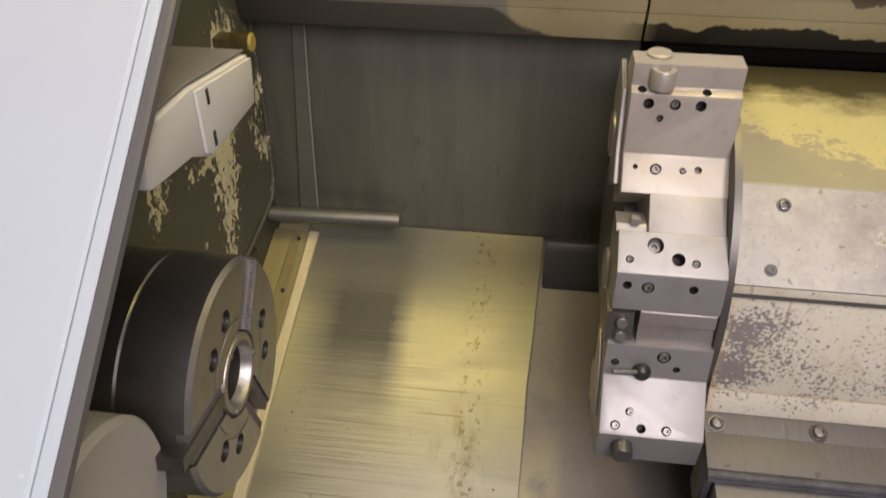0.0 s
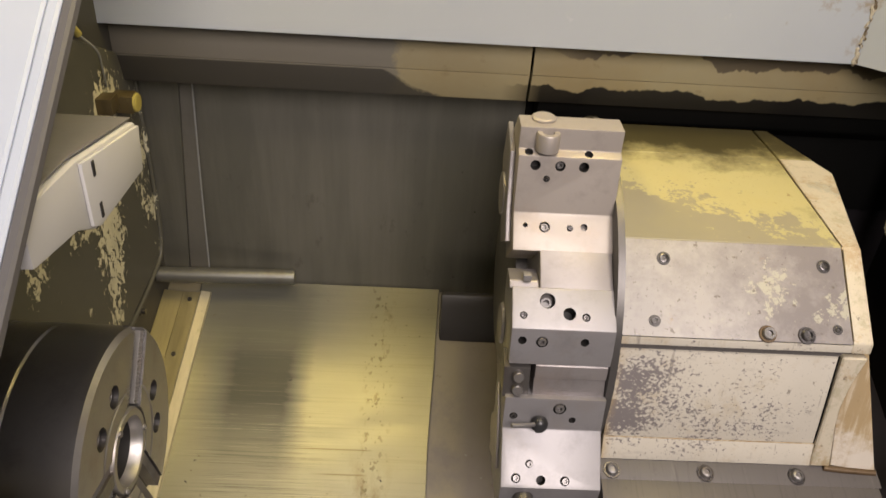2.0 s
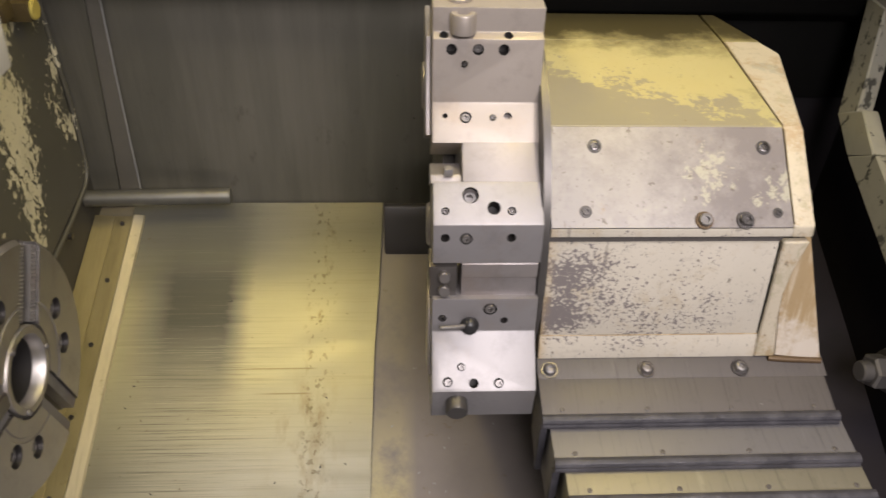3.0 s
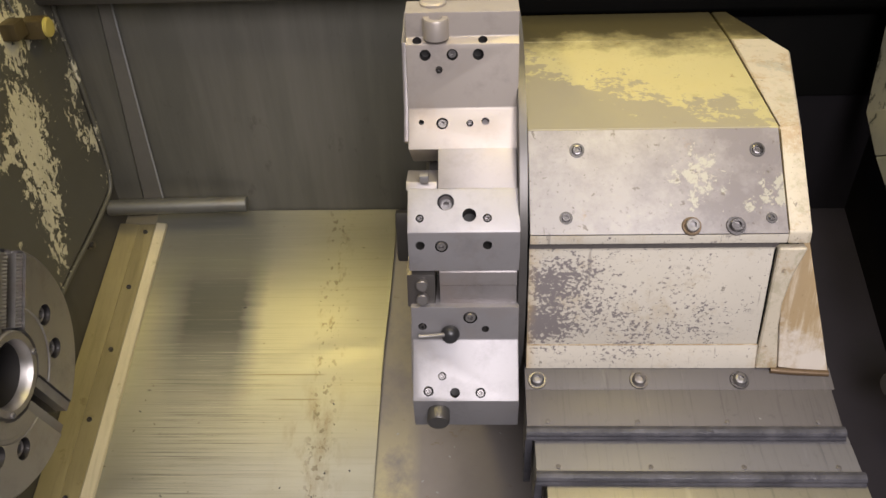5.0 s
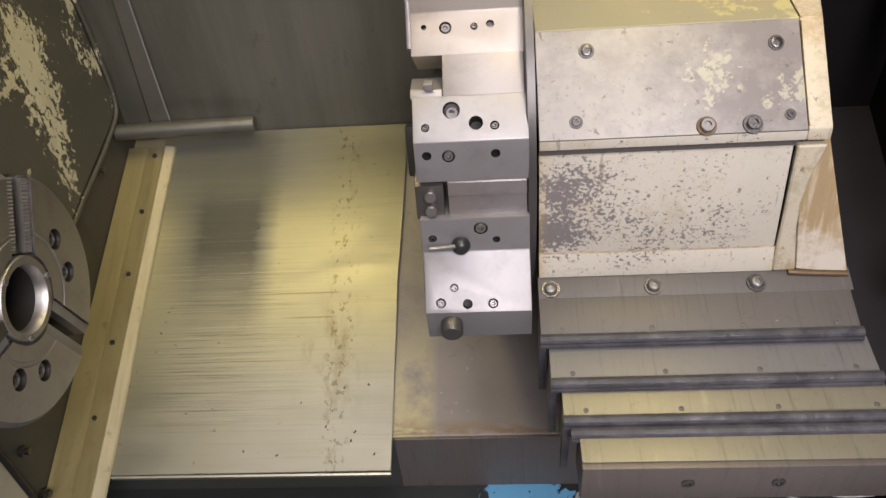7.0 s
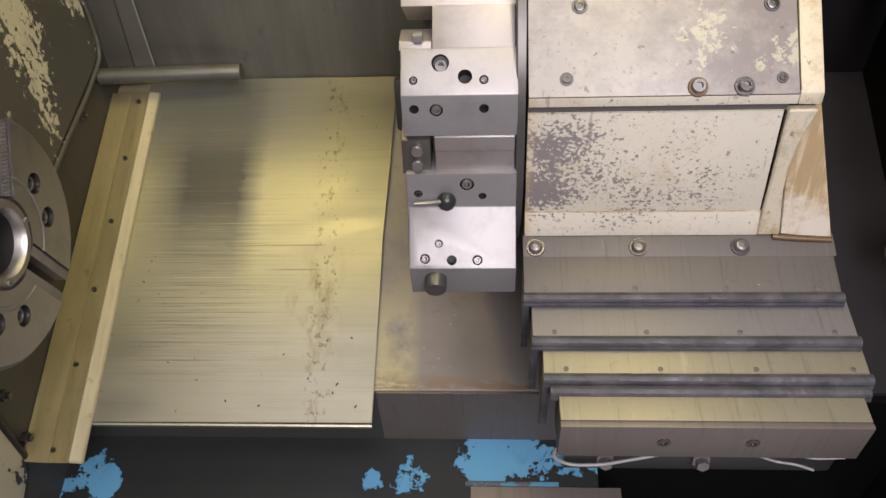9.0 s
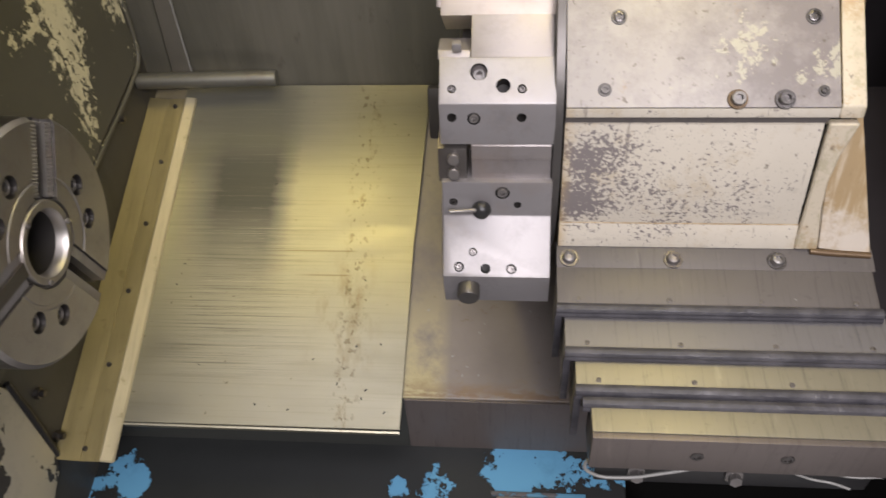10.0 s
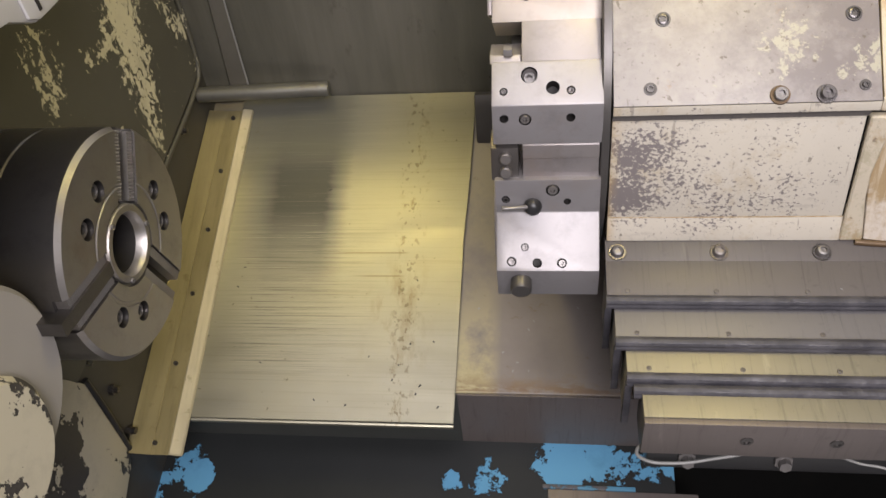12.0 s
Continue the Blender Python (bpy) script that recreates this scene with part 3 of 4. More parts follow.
def wx(y, lift=0.0):
    """The headstock wall's x at y: it stands a little askew."""
    return -0.117 - 0.0561 * (1.084 - y) + lift


structure("wall_left", slab([(wx(0.25), 0.25, 0.45), (wx(1.0838), 1.0838, 0.45), (wx(1.0838), 1.0838, 1.70), (wx(0.25), 0.25, 1.70)], 0.03, 0), M_DARKL, "dark olive painted headstock wall", "wall")
hp = thing("headstock_cover", "raised dark headstock cover with flaking cream paint", "cover")
part("panel_face", slab([(wx(y, 0.005), y, z) for y, z in ((0.26, 0.82), (0.60, 0.878), (0.90, 0.948), (1.03, 0.976), (1.052, 0.985), (1.062, 1.01), (1.062, 1.28), (0.26, 1.69))], 0.005, 0.002), M_LEFT, hp)
part("panel_border", tube([(wx(1.06, 0.004), 1.066, 1.28), (wx(1.06, 0.004), 1.067, 1.01), (wx(1.05, 0.004), 1.056, 0.981), (wx(1.03, 0.004), 1.03, 0.970), (wx(0.9, 0.004), 0.90, 0.942), (wx(0.6, 0.004), 0.60, 0.872)], 0.0035), M_LEFT, hp, "rounded flaking border bead")
structure("wall_right", box(0.96, 0.99, 0.20, 1.084, 0.40, 1.75, 0), M_WALL_R, "black side wall behind the carriage", "wall")
structure("floor", prism([(0.6632, bed(0.663, -0.006)), (1.084, bed(1.084, -0.006)), (1.084, 0.30), (0.6632, 0.30)], -0.125, 0.70, 0.0015), M_FLOOR, "sloping oily grey floor sheet of the enclosure", "floor")
# same slope as the floor, near-black from x 0.70 on
structure("floor_dark", prism([(0.663, bed(0.663, -0.006)), (1.084, bed(1.084, -0.006)), (1.084, 0.30), (0.663, 0.30)], 0.7005, 0.96, 0.0015), M_DARKF, "dark floor sheet beside the carriage", "floor")
# same face as riser; the overhang's shade is put into its dark colour
structure("riser_shaded", box(-0.125, 0.2875, 0.6602, 0.6630, 0.62, bed(0.663, -0.0075), 0), M_UNDER, "oily riser under the bed cover's overhang, its shade put into a dark colour", "riser")
structure("riser", box(0.2877, 0.572, 0.6600, 0.6630, 0.62, bed(0.663, -0.0075), 0.0006), M_COV_END, "brown oiled steel riser below the floor sheet", "riser")
structure("base_ledge", prism([(0.6628, 0.628), (0.6628, 0.50), (0.25, 0.385), (0.25, 0.512)], -0.185, 0.572, 0.002), M_BLUE, "machine base with flaked blue paint over dark metal", "machine base")
# void under the slide cover: its darkness is put into these black surfaces
structure("chip_well", box(0.5725, 0.96, 0.25, 0.6625, 0.30, 0.33, 0), M_GRIME_AND_VOID, "chip well under the slide cover, its darkness put into a black colour", "machine base")
structure("well_back", box(0.573, 0.96, 0.652, 0.6625, 0.3305, 0.735, 0), M_GRIME_AND_VOID, "black sheet standing in for the dark void behind the chip well", "machine base")
structure("base_plinth", box(-0.16, 0.99, 0.25, 1.10, 0.0, 0.30, 0), M_BLUE_L, "blue painted machine plinth on the hall floor", "machine base")
gb = thing("base_bracket", "small grey steel bracket with blue edge on the base", "bracket")
part("bracket_top", prism([(0.600, 0.6125), (0.560, 0.603), (0.50, 0.587), (0.50, 0.57), (0.600, 0.595)], 0.405, 0.60, 0.0015), M_COV_END, gb)
part("bracket_rim", prism([(0.606, 0.6145), (0.6005, 0.613), (0.6005, 0.595), (0.606, 0.597)], 0.398, 0.52, 0.001), M_BLUE_L, gb, "blue painted rim")
# the wall's folded edge strip next to the headstock
st = thing("corner_flange", "dark folded corner flange on the back wall", "flange")
part("flange_plate", slab([(-0.122, 1.074, 0.93), (-0.0815, 1.074, 0.93), (-0.0605, 1.074, 1.25), (-0.122, 1.074, 1.25)], 0.006, 0.001), M_WALL, st)
part("flange_fold", slab([(-0.0810, 1.075, 0.93), (-0.0535, 1.079, 0.93), (-0.0445, 1.079, 1.25), (-0.0600, 1.075, 1.25)], 0.003, 0.0008), M_FOLD, st, "greyer folded strip")
part("flange_edge", tube([(-0.0530, 1.079, 0.93), (-0.0490, 1.079, 1.10), (-0.0440, 1.079, 1.25)], 0.0013), M_CABLE, st, "pale line along the folded edge")

# ledge under the hood, in two lengths
for x0, x1 in ((-0.12, 0.3925), (0.3955, 0.955)):
    lg = thing("way_guard", "oil-stained cream guard box along the back wall", "guard", "guards along the back wall")
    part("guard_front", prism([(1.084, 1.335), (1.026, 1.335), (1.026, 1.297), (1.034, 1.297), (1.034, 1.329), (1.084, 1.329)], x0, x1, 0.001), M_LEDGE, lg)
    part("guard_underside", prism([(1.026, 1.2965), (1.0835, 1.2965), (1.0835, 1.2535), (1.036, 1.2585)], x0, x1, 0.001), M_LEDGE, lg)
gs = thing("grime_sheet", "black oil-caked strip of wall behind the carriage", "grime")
part("oil_crust", box(0.40, 0.9555, 1.0795, 1.0838, 1.10, 1.2525, 0.001), M_GRIME_AND_VOID, gs)
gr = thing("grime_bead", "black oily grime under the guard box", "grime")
part("grime", prism([(1.079, 1.2525), (1.042, 1.2565), (1.052, 1.23), (1.079, 1.21)], 0.41, 0.95, 0.004), M_GRIME_AND_VOID, gr)

# hood panels above
structure("hood_back", box(-0.16, 0.778, 1.002, 1.018, 1.341, 1.75, 0.001), M_HOOD, "pale grey painted upper back panel of the hood", "panel")
structure("hood_side", slab([(0.779, 1.018, 1.341), (0.955, 0.86, 1.341), (0.955, 0.86, 1.75), (0.779, 1.018, 1.75)], -0.012), M_HOOD, "pale grey painted slanting side panel of the hood", "panel")
structure("ceiling", box(-0.16, 0.99, 0.70, 1.10, 1.97, 2.0, 0), M_HOOD, "pale grey roof sheet of the machine", "ceiling")

sl = thing("sealant_bead", "rusty brown sealant bead in the hood's corner", "sealant")
rs = random.Random(3)
run = [(0.7772 + rs.uniform(-0.0022, 0.0022), 1.0012, 1.3405 + 0.0032 * k) for k in range(125)]
part("bead", joined(*[moved(lathe([(0, -0.9), (0.75, -0.5), (1.0, 0.0), (0.7, 0.6), (0, 0.9)], 7), Matrix.Translation(p) @ Matrix.Rotation(rs.uniform(-0.6, 0.6), 4, "Y") @ Matrix.Diagonal((rs.uniform(0.001, 0.0026) * (2.0 if p[2] < 1.362 else 1), 0.0012, rs.uniform(0.002, 0.006), 1)))
                      for p in run]), M_SEALANT, sl)

# door panel with its seal, slanting forward
door = thing("sliding_door", "pale blue-grey painted sliding door with dark rubber seal", "door")
DX = 0.03


def on_edge(s):
    """A point of the door's edge, s metres along it from its lower end."""
    return 0.16 + 0.80 * s, 1.15 + 0.60 * s


y0, z0 = on_edge(0)
y1, z1 = on_edge(0.97)
off = Vector((0, -0.6, 0.8)) * 0.012
part("door_panel", slab([(-0.8, y0, z0), (DX - 0.016, y0, z0), (DX - 0.016, y1, z1), (-0.8, y1, z1)], 0.02, 0.002), M_DOOR, door)
part("door_edge", slab([(DX - 0.0155, y0, z0), (DX - 0.006, y0, z0), (DX - 0.006, y1, z1), (DX - 0.0155, y1, z1)], 0.008, 0.002), M_DOOR, door)
part("rubber_seal", slab([(DX - 0.0055, y0, z0), (DX + 0.003, y0, z0), (DX + 0.003, y1, z1), (DX - 0.0055, y1, z1)], 0.010, 0.002), M_SEAL, door, "dark grey rubber edge seal")

# ---- bed sheet, strip and rod ----
sheet = thing("bed_cover", "yellowish oily sheet-steel cover with rubbed streaks", "cover plate")
outline = [(-0.066, 0.62), (0.286, 0.621), (0.289, 0.79), (0.2895, 0.85), (0.295, 0.95), (0.300, 1.081), (-0.066, 1.081)]
part("front_fold", prism([(0.6172, bed(0.6172, 0.0022)), (0.6196, bed(0.6196, 0.0028)), (0.6196, bed(0.6196, -0.002)), (0.6172, bed(0.6172, -0.002))], -0.066, 0.286, 0.0006), M_PLATE, sheet, "thin folded front edge")
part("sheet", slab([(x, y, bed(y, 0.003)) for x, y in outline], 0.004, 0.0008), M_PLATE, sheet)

strip = thing("edge_strip", "oiled cream metal edge strip screwed along the headstock", "trim strip")
part("outer_web", slab([(wx(0.572, 0.0006), 0.572, bed(0.572, 0.0095)), (-0.1112, 0.572, bed(0.572, 0.0068)), (-0.0890, 1.056, bed(1.056, 0.0068)), (wx(1.056, 0.0006), 1.056, bed(1.056, 0.0095))], 0.003), M_STRIP, strip)
part("inner_web", slab([(-0.1110, 0.572, bed(0.572, 0.007)), (-0.0862, 0.572, bed(0.572, 0.007)), (-0.0638, 1.056, bed(1.056, 0.007)), (-0.0888, 1.056, bed(1.056, 0.007))], 0.003), M_STRIP, strip)
part("raised_rib", slab([(-0.0858, 0.571, bed(0.571, 0.0105)), (-0.0670, 0.571, bed(0.571, 0.008)), (-0.0465, 1.057, bed(1.057, 0.008)), (-0.0634, 1.057, bed(1.057, 0.0105))], 0.006, 0.002), M_RIB, strip, "raised rib with its highlight put into a brighter colour")
for x, y in ((-0.073, 1.043), (-0.078, 0.958), (-0.082, 0.869), (-0.088, 0.778), (-0.094, 0.685), (-0.103, 0.586)):
    screw("screw", 0.0032, 0.003, (x - 0.004, y, bed(y, 0.007)), NUP, strip, M_CAP)

rod = thing("round_rod", "dull grey round steel rod fixed to the headstock wall", "rod")
part("rod_shaft", moved(lathe([(0, 0), (0.0105, 0), (0.0115, 0.001), (0.0115, 0.199), (0.0105, 0.2), (0, 0.2)], 24), facing((-0.118, 1.040, 0.957), (1, 0.08, -0.03))), M_ROD, rod)

# ---- chuck ----
CY, CZ, CR, CX = 0.566, 1.111, 0.1077, 0.022
chuck = thing("lathe_chuck", "dark steel three-jaw chuck without jaws", "chuck")
AX = Matrix.Translation((CX, CY, CZ)) @ Matrix(((0, 0, 1, 0), (1, 0, 0, 0), (0, 1, 0, 0), (0, 0, 0, 1)))
front = lathe([(0.031, -0.06), (CR, -0.06), (CR, -0.004), (CR - 0.004, 0), (0.0585, 0), (0.0575, -0.001), (0.0545, -0.001), (0.0535, 0), (0.040, 0), (0.040, -0.004), (0.0318, -0.004), (0.031, -0.006), (0.031, -0.06)], 96)
bmesh.ops.remove_doubles(front, verts=front.verts, dist=1e-5)
cuts = []
for k in range(3):
    a = radians(50.0 + 120 * k)
    turn = Matrix.Rotation(a, 4, "Z")
    for w, d0, d1 in ((0.0168, -0.013, 0.02), (0.0065, -0.032, 0.0)):
        b = bmesh.new()
        bmesh.ops.create_cube(b, size=1.0, matrix=turn @ Matrix.Translation((0.0795, 0, (d0 + d1) / 2)) @ Matrix.Diagonal((0.085, 2 * w, d1 - d0, 1)))
        cuts.append(b)
    for s in (-1, 1):
        h = radians(50.0 + 60 + 120 * k + s * 15.5)
        c = lathe([(0, -0.018), (0.0098, -0.018), (0.0098, 0.01), (0, 0.01)], 24)
        cuts.append(moved(c, Matrix.Translation((0.0685 * math.cos(h), 0.0685 * math.sin(h), 0))))
face = carved(front, cuts, "front_body", M_FACE, M_CHUCK)
for p in face.polygons:
    out = Vector((p.center.x, p.center.y, 0))
    if p.center.z < -0.005 and out.length > CR - 0.002 and p.normal.dot(out) > 0.5 * out.length:
        p.material_index = 1
ob = part("front_body", face, M_FACE, chuck, "grey turned face with three jaw slots")
ob.matrix_world = AX
rear = moved(lathe([(0.03, -0.0602), (CR - 0.002, -0.0602), (CR, -0.063), (CR, -0.098), (CR - 0.0015, -0.0995), (CR, -0.101), (CR, -0.164), (CR - 0.003, -0.166), (0.03, -0.166), (0.03, -0.0602)], 96), AX)
part("rear_body", rear, M_CHUCK, chuck, "dark oiled cylindrical body")
part("bore_sleeve", moved(lathe([(0.0305, -0.0038), (0.0378, -0.0038), (0.0378, -0.002), (0.0362, 0.0005), (0.0305, 0.0005), (0.0280, -0.004), (0.0280, -0.12), (0.0305, -0.12), (0.0305, -0.0038)], 64), AX), M_FACE, chuck, "bright bore sleeve")
# the bore's inner shade is painted as a near-black lining
part("bore_lining", moved(lathe([(0.0278, -0.010), (0.0278, -0.15), (0, -0.15)], 48), AX), M_HOLE, chuck, "bore lining, its inner shade put into a near-black colour")
for k in range(3):
    for s in (-1, 1):
        h = radians(50.0 + 60 + 120 * k + s * 15.5)
        p = AX @ Vector((0.0685 * math.cos(h), 0.0685 * math.sin(h), -0.0135))
        screw("screw", 0.0082, 0.009, p, (1, 0, 0), chuck)
    h = radians(50.0 + 60 + 120 * k)
    screw("sleeve_screw", 0.0028, 0.002, AX @ Vector((0.0343 * math.cos(h), 0.0343 * math.sin(h), 0.0004)), (1, 0, 0), chuck)


def jaw_rail(turn, s):
    """A master jaw's flank in its slot, cut with fine cross serrations."""
    bm, lo, hi, n = bmesh.new(), 0.0395, 0.1035, 40
    tops = [(lo + (hi - lo) * k / n, -0.0030 if k % 2 else -0.0018) for k in range(n + 1)]
    outline = [(lo, -0.0129)] + tops + [(hi, -0.0129)]
    ra = [bm.verts.new((x, s * 0.0067, z)) for x, z in outline]
    rb = [bm.verts.new((x, s * 0.0160, z)) for x, z in outline]
    bm.faces.new(ra)
    bm.faces.new(rb[::-1])
    for k in range(len(outline)):
        q = (k + 1) % len(outline)
        bm.faces.new((ra[k], rb[k], rb[q], ra[q]))
    return moved(bm, AX @ turn)


for k in range(3):
    for s in (-1, 1):
        part("jaw_rail", jaw_rail(Matrix.Rotation(radians(50.0 + 120 * k), 4, "Z"), s), M_FACE, chuck, "serrated bright master jaw flank", False)
screw("grease_plug", 0.006, 0.003, AX @ Vector((CR * math.cos(radians(-80)), CR * math.sin(radians(-80)), -0.075)), (0, math.cos(radians(-80)), math.sin(radians(-80))), chuck, M_CAP)

# casting in front of the chuck
nose = thing("headstock_boss", "rounded grey casting with flaked cream paint", "casting")
part("boss_drum", moved(lathe([(0, 0), (0.085, 0), (0.09, -0.005), (0.09, -0.16), (0, -0.16)], 64), Matrix.Translation((0.0, 0.372, 1.135)) @ Matrix(((0, 0, 1, 0), (1, 0, 0, 0), (0, 1, 0, 0), (0, 0, 0, 1)))), M_BOSS, nose)
part("boss_cap", moved(lathe([(0, 0.01), (0.06, 0.01), (0.066, 0.004), (0.066, 0.0), (0, 0)], 48), Matrix.Translation((0.0005, 0.340, 1.105)) @ Matrix(((0, 0, 1, 0), (1, 0, 0, 0), (0, 1, 0, 0), (0, 0, 0, 1)))), M_BASE_L, nose)
apron = thing("headstock_apron", "lower headstock casting with flaking cream paint", "casting")
part("apron_plate", prism([(0.26, 0.55), (0.566, 0.70), (0.575, 0.715), (0.580, 0.862), (0.56, 0.90), (0.30, 1.05), (0.26, 1.05)], -0.17, -0.1405, 0.002), M_BASE_L, apron)
part("apron_edge", tube([(-0.1405, 0.583, 0.866), (-0.1405, 0.582, 0.79), (-0.1405, 0.578, 0.718)], 0.0035), M_BLACK, apron, "black edge bead")
for y, z in ((0.609, 0.808), (0.595, 0.735), (0.963, 0.948)):
    b = thing("wall_bolt", "small dark hexagon bolt in the headstock wall", "bolt", "bolts in the headstock wall")
    part("bolt_head", moved(lathe([(0, 0), (0.007, 0), (0.007, 0.006), (0.0045, 0.0065), (0.0045, 0.012), (0, 0.012)], 6), facing((wx(y, 0.0), y, z), (1, 0, 0))), M_CAP, b, "", )

# beam above the chuck
beam = thing("tool_setter_housing", "pale grey painted housing with chamfered end above the chuck", "housing")
bp = [(0.690, 1.364), (0.684, 1.3225), (0.585, 1.325), (0.558, 1.340), (0.493, 1.3515), (0.493, 1.3905), (0.575, 1.3855)]
part("housing_body", prism(bp, -0.135, 0.026, 0.003), M_BEAM, beam)
part("housing_top", slab([(-0.135, 0.691, 1.3655), (-0.135, 0.575, 1.3875), (-0.135, 0.493, 1.3925), (0.022, 0.493, 1.3925), (0.022, 0.575, 1.3875), (0.022, 0.691, 1.3655)], -0.0018, 0.0005), M_DULLTOP, beam, "dark grey top face")
part("end_cover", prism([(0.688, 1.362), (0.682, 1.3245), (0.587, 1.327), (0.576, 1.333), (0.576, 1.3835)], 0.0262, 0.0292, 0.001), M_BEAM, beam)
for y, z in ((0.592, 1.372), (0.592, 1.338)):
    part("slotted_plug", box(0.0292, 0.0300, y - 0.002, y + 0.002, z - 0.006, z + 0.006, 0.0003), M_HOLE, beam)
sens = thing("proximity_sensor", "small brown sensor block with yellow end", "sensor")
part("sensor_body", box(-0.1205, -0.0912, 0.987, 1.009, 1.235, 1.257, 0.0015), M_BROWN, sens, "dark brown block body")
part("sensor_cap", box(-0.1205, -0.101, 0.950, 0.974, 1.248, 1.268, 0.0015), M_BROWN, sens, "brown terminal block")
part("sensor_tip", moved(lathe([(0, 0.0301), (0.0118, 0.0301), (0.0118, 0.0325), (0.010, 0.034), (0, 0.034)], 24), facing((-0.121, 0.998, 1.246), (1, 0, 0))), M_ORANGE, sens, "yellow plastic tip")
lead = thing("sensor_cable", "thin pale cable with a yellow plug end", "cable")
part("wire", tube([(-0.121, 0.94, 1.35), (-0.108, 0.955, 1.325), (-0.112, 0.97, 1.30), (-0.117, 0.985, 1.27)], 0.0012), M_CABLE, lead)
part("plug", tube([(-0.122, 0.918, 1.375), (-0.119, 0.941, 1.348)], 0.0045), M_ORANGE, lead, "yellow plug")

# ---- turret ----
P = dict(tb=(0.826, 1.329), a=(0.768, 1.313), b=(0.758, 1.256), c=(0.731, 1.229), d=(0.702, 1.206), e=(0.671, 1.180), f=(0.665, 1.141), g=(0.655, 1.106), h=(0.651, 1.069), i=(0.612, 1.026), j=(0.616, 0.987))
OY, OZ = 0.86, 1.10
turret = thing("tool_turret", "ground steel tool turret with bolted holder blocks", "turret")
half = [(0.86, 1.305), (0.80, 1.275), P["c"], P["d"], (0.700, 1.165), (0.6645, 1.1395), (0.6635, 1.125), (0.666, 1.1235), (0.6615, 1.1065), (0.662, 1.06), (0.672, 1.01), (0.70, 0.94)]
ring = half + [(2 * OY - y, 2 * OZ - z - 0.02) for y, z in half]
part("turret_drum", prism(ring, 0.382, 0.453, 0.0012), M_STEEL, turret)
disc = moved(lathe([(0, 0), (0.198, 0), (0.2, 0.001), (0.2, 0.008), (0, 0.008)], 128), Matrix.Translation((0.4535, OY, OZ)) @ Matrix(((0, 0, 1, 0), (1, 0, 0, 0), (0, 1, 0, 0), (0, 0, 0, 1))))
part("indexing_disc", disc, M_STEEL_D, turret, "dark steel indexing disc")
part("front_cap", moved(lathe([(0, 0), (0.10, 0), (0.10, -0.012), (0.09, -0.016), (0, -0.016)], 64), Matrix.Translation((0.3815, OY, OZ)) @ Matrix(((0, 0, 1, 0), (1, 0, 0, 0), (0, 1, 0, 0), (0, 0, 0, 1)))), M_STEEL_D, turret)


def normal_of(p, q):
    """Outward normal of the face from p to q, which runs downward."""
    dy, dz = q[0] - p[0], q[1] - p[1]
    n = Vector((0, dz, -dy)).normalized()
    return n if n.y < 0 or n.z > 0.5 else -n


def hole(x, y, z, n, r, depth=0.014):
    c = lathe([(0, -depth), (r * 0.9, -depth), (r, -depth * 0.9), (r, 0.01), (0, 0.01)], 20)
    return moved(c, facing((x, y, z), n))


def block(name, pts, x0, x1, mat, holes, screws, label):
    """A holder block: section pts, with drilled holes and socket screws sunk into some."""
    cut = [hole(x, y, z, n, r, d) for x, y, z, n, r, d in holes]
    # hole walls take the near-black colour in place of shade
    me = carved(prism(pts, x0, x1, 0.0012), cut, name, mat, M_HOLE)
    ob = part(name, me, mat, turret, label)
    for x, y, z, n, r, d in holes:
        if r in screws:
            s = screw("screw", round(r * 0.76, 5), 0.006, Vector((x, y, z)) - n * (d * 0.92), n, ob, M_BOLT if r > 0.005 else M_CAP)
    return ob


n1, n2 = normal_of(P["a"], P["b"]), normal_of(P["b"], P["c"])
n4, n5 = normal_of(P["d"], P["e"]), normal_of(P["e"], P["f"])
n7, n8, n9 = normal_of(P["g"], P["h"]), normal_of(P["h"], P["i"]), normal_of(P["i"], P["j"])
nt = normal_of(P["tb"], P["a"])
R5, R4, R3, R2 = 0.0050, 0.0042, 0.0032, 0.0024
block("holder_block", [(0.804, 1.339), (0.777, 1.3385), (0.7765, 1.3165), P["a"], P["b"], P["c"], (0.775, 1.19), (0.86, 1.28)], 0.355, 0.455, M_STEEL_W,
      [(0.372, 0.766, 1.304, n1, R5, 0.012), (0.396, 0.766, 1.304, n1, 0.00505, 0.010), (0.419, 0.766, 1.304, n1, R5, 0.012), (0.384, 0.764, 1.291, n1, R3, 0.004),
       (0.367, 0.749, 1.247, n2, R2, 0.008), (0.386, 0.748, 1.246, n2, 0.0055, 0.007), (0.411, 0.748, 1.246, n2, R3, 0.005), (0.425, 0.749, 1.247, n2, 0.0036, 0.014),
       (0.365, 0.7725, 1.3148, nt, 0.0042, 0.006), (0.423, 0.7725, 1.3148, nt, 0.0042, 0.006)], (R3, 0.0055, 0.00505), "ground steel boring holder block")
block("holder_block", [P["d"], P["e"], P["f"], (0.72, 1.12), (0.75, 1.17)], 0.355, 0.455, M_STEEL_B,
      [(0.389, 0.692, 1.198, n4, 0.0076, 0.016), (0.366, 0.681, 1.188, n4, 0.0037, 0.006), (0.410, 0.683, 1.190, n4, 0.0062, 0.016), (0.426, 0.681, 1.188, n4, 0.0040, 0.007),
       (0.366, 0.669, 1.167, n5, R4, 0.012), (0.385, 0.669, 1.166, n5, 0.0058, 0.005), (0.426, 0.669, 1.167, n5, R4, 0.012)], (0.0037, 0.0040, 0.0058, 0.0076), "bright ground steel turning holder block")
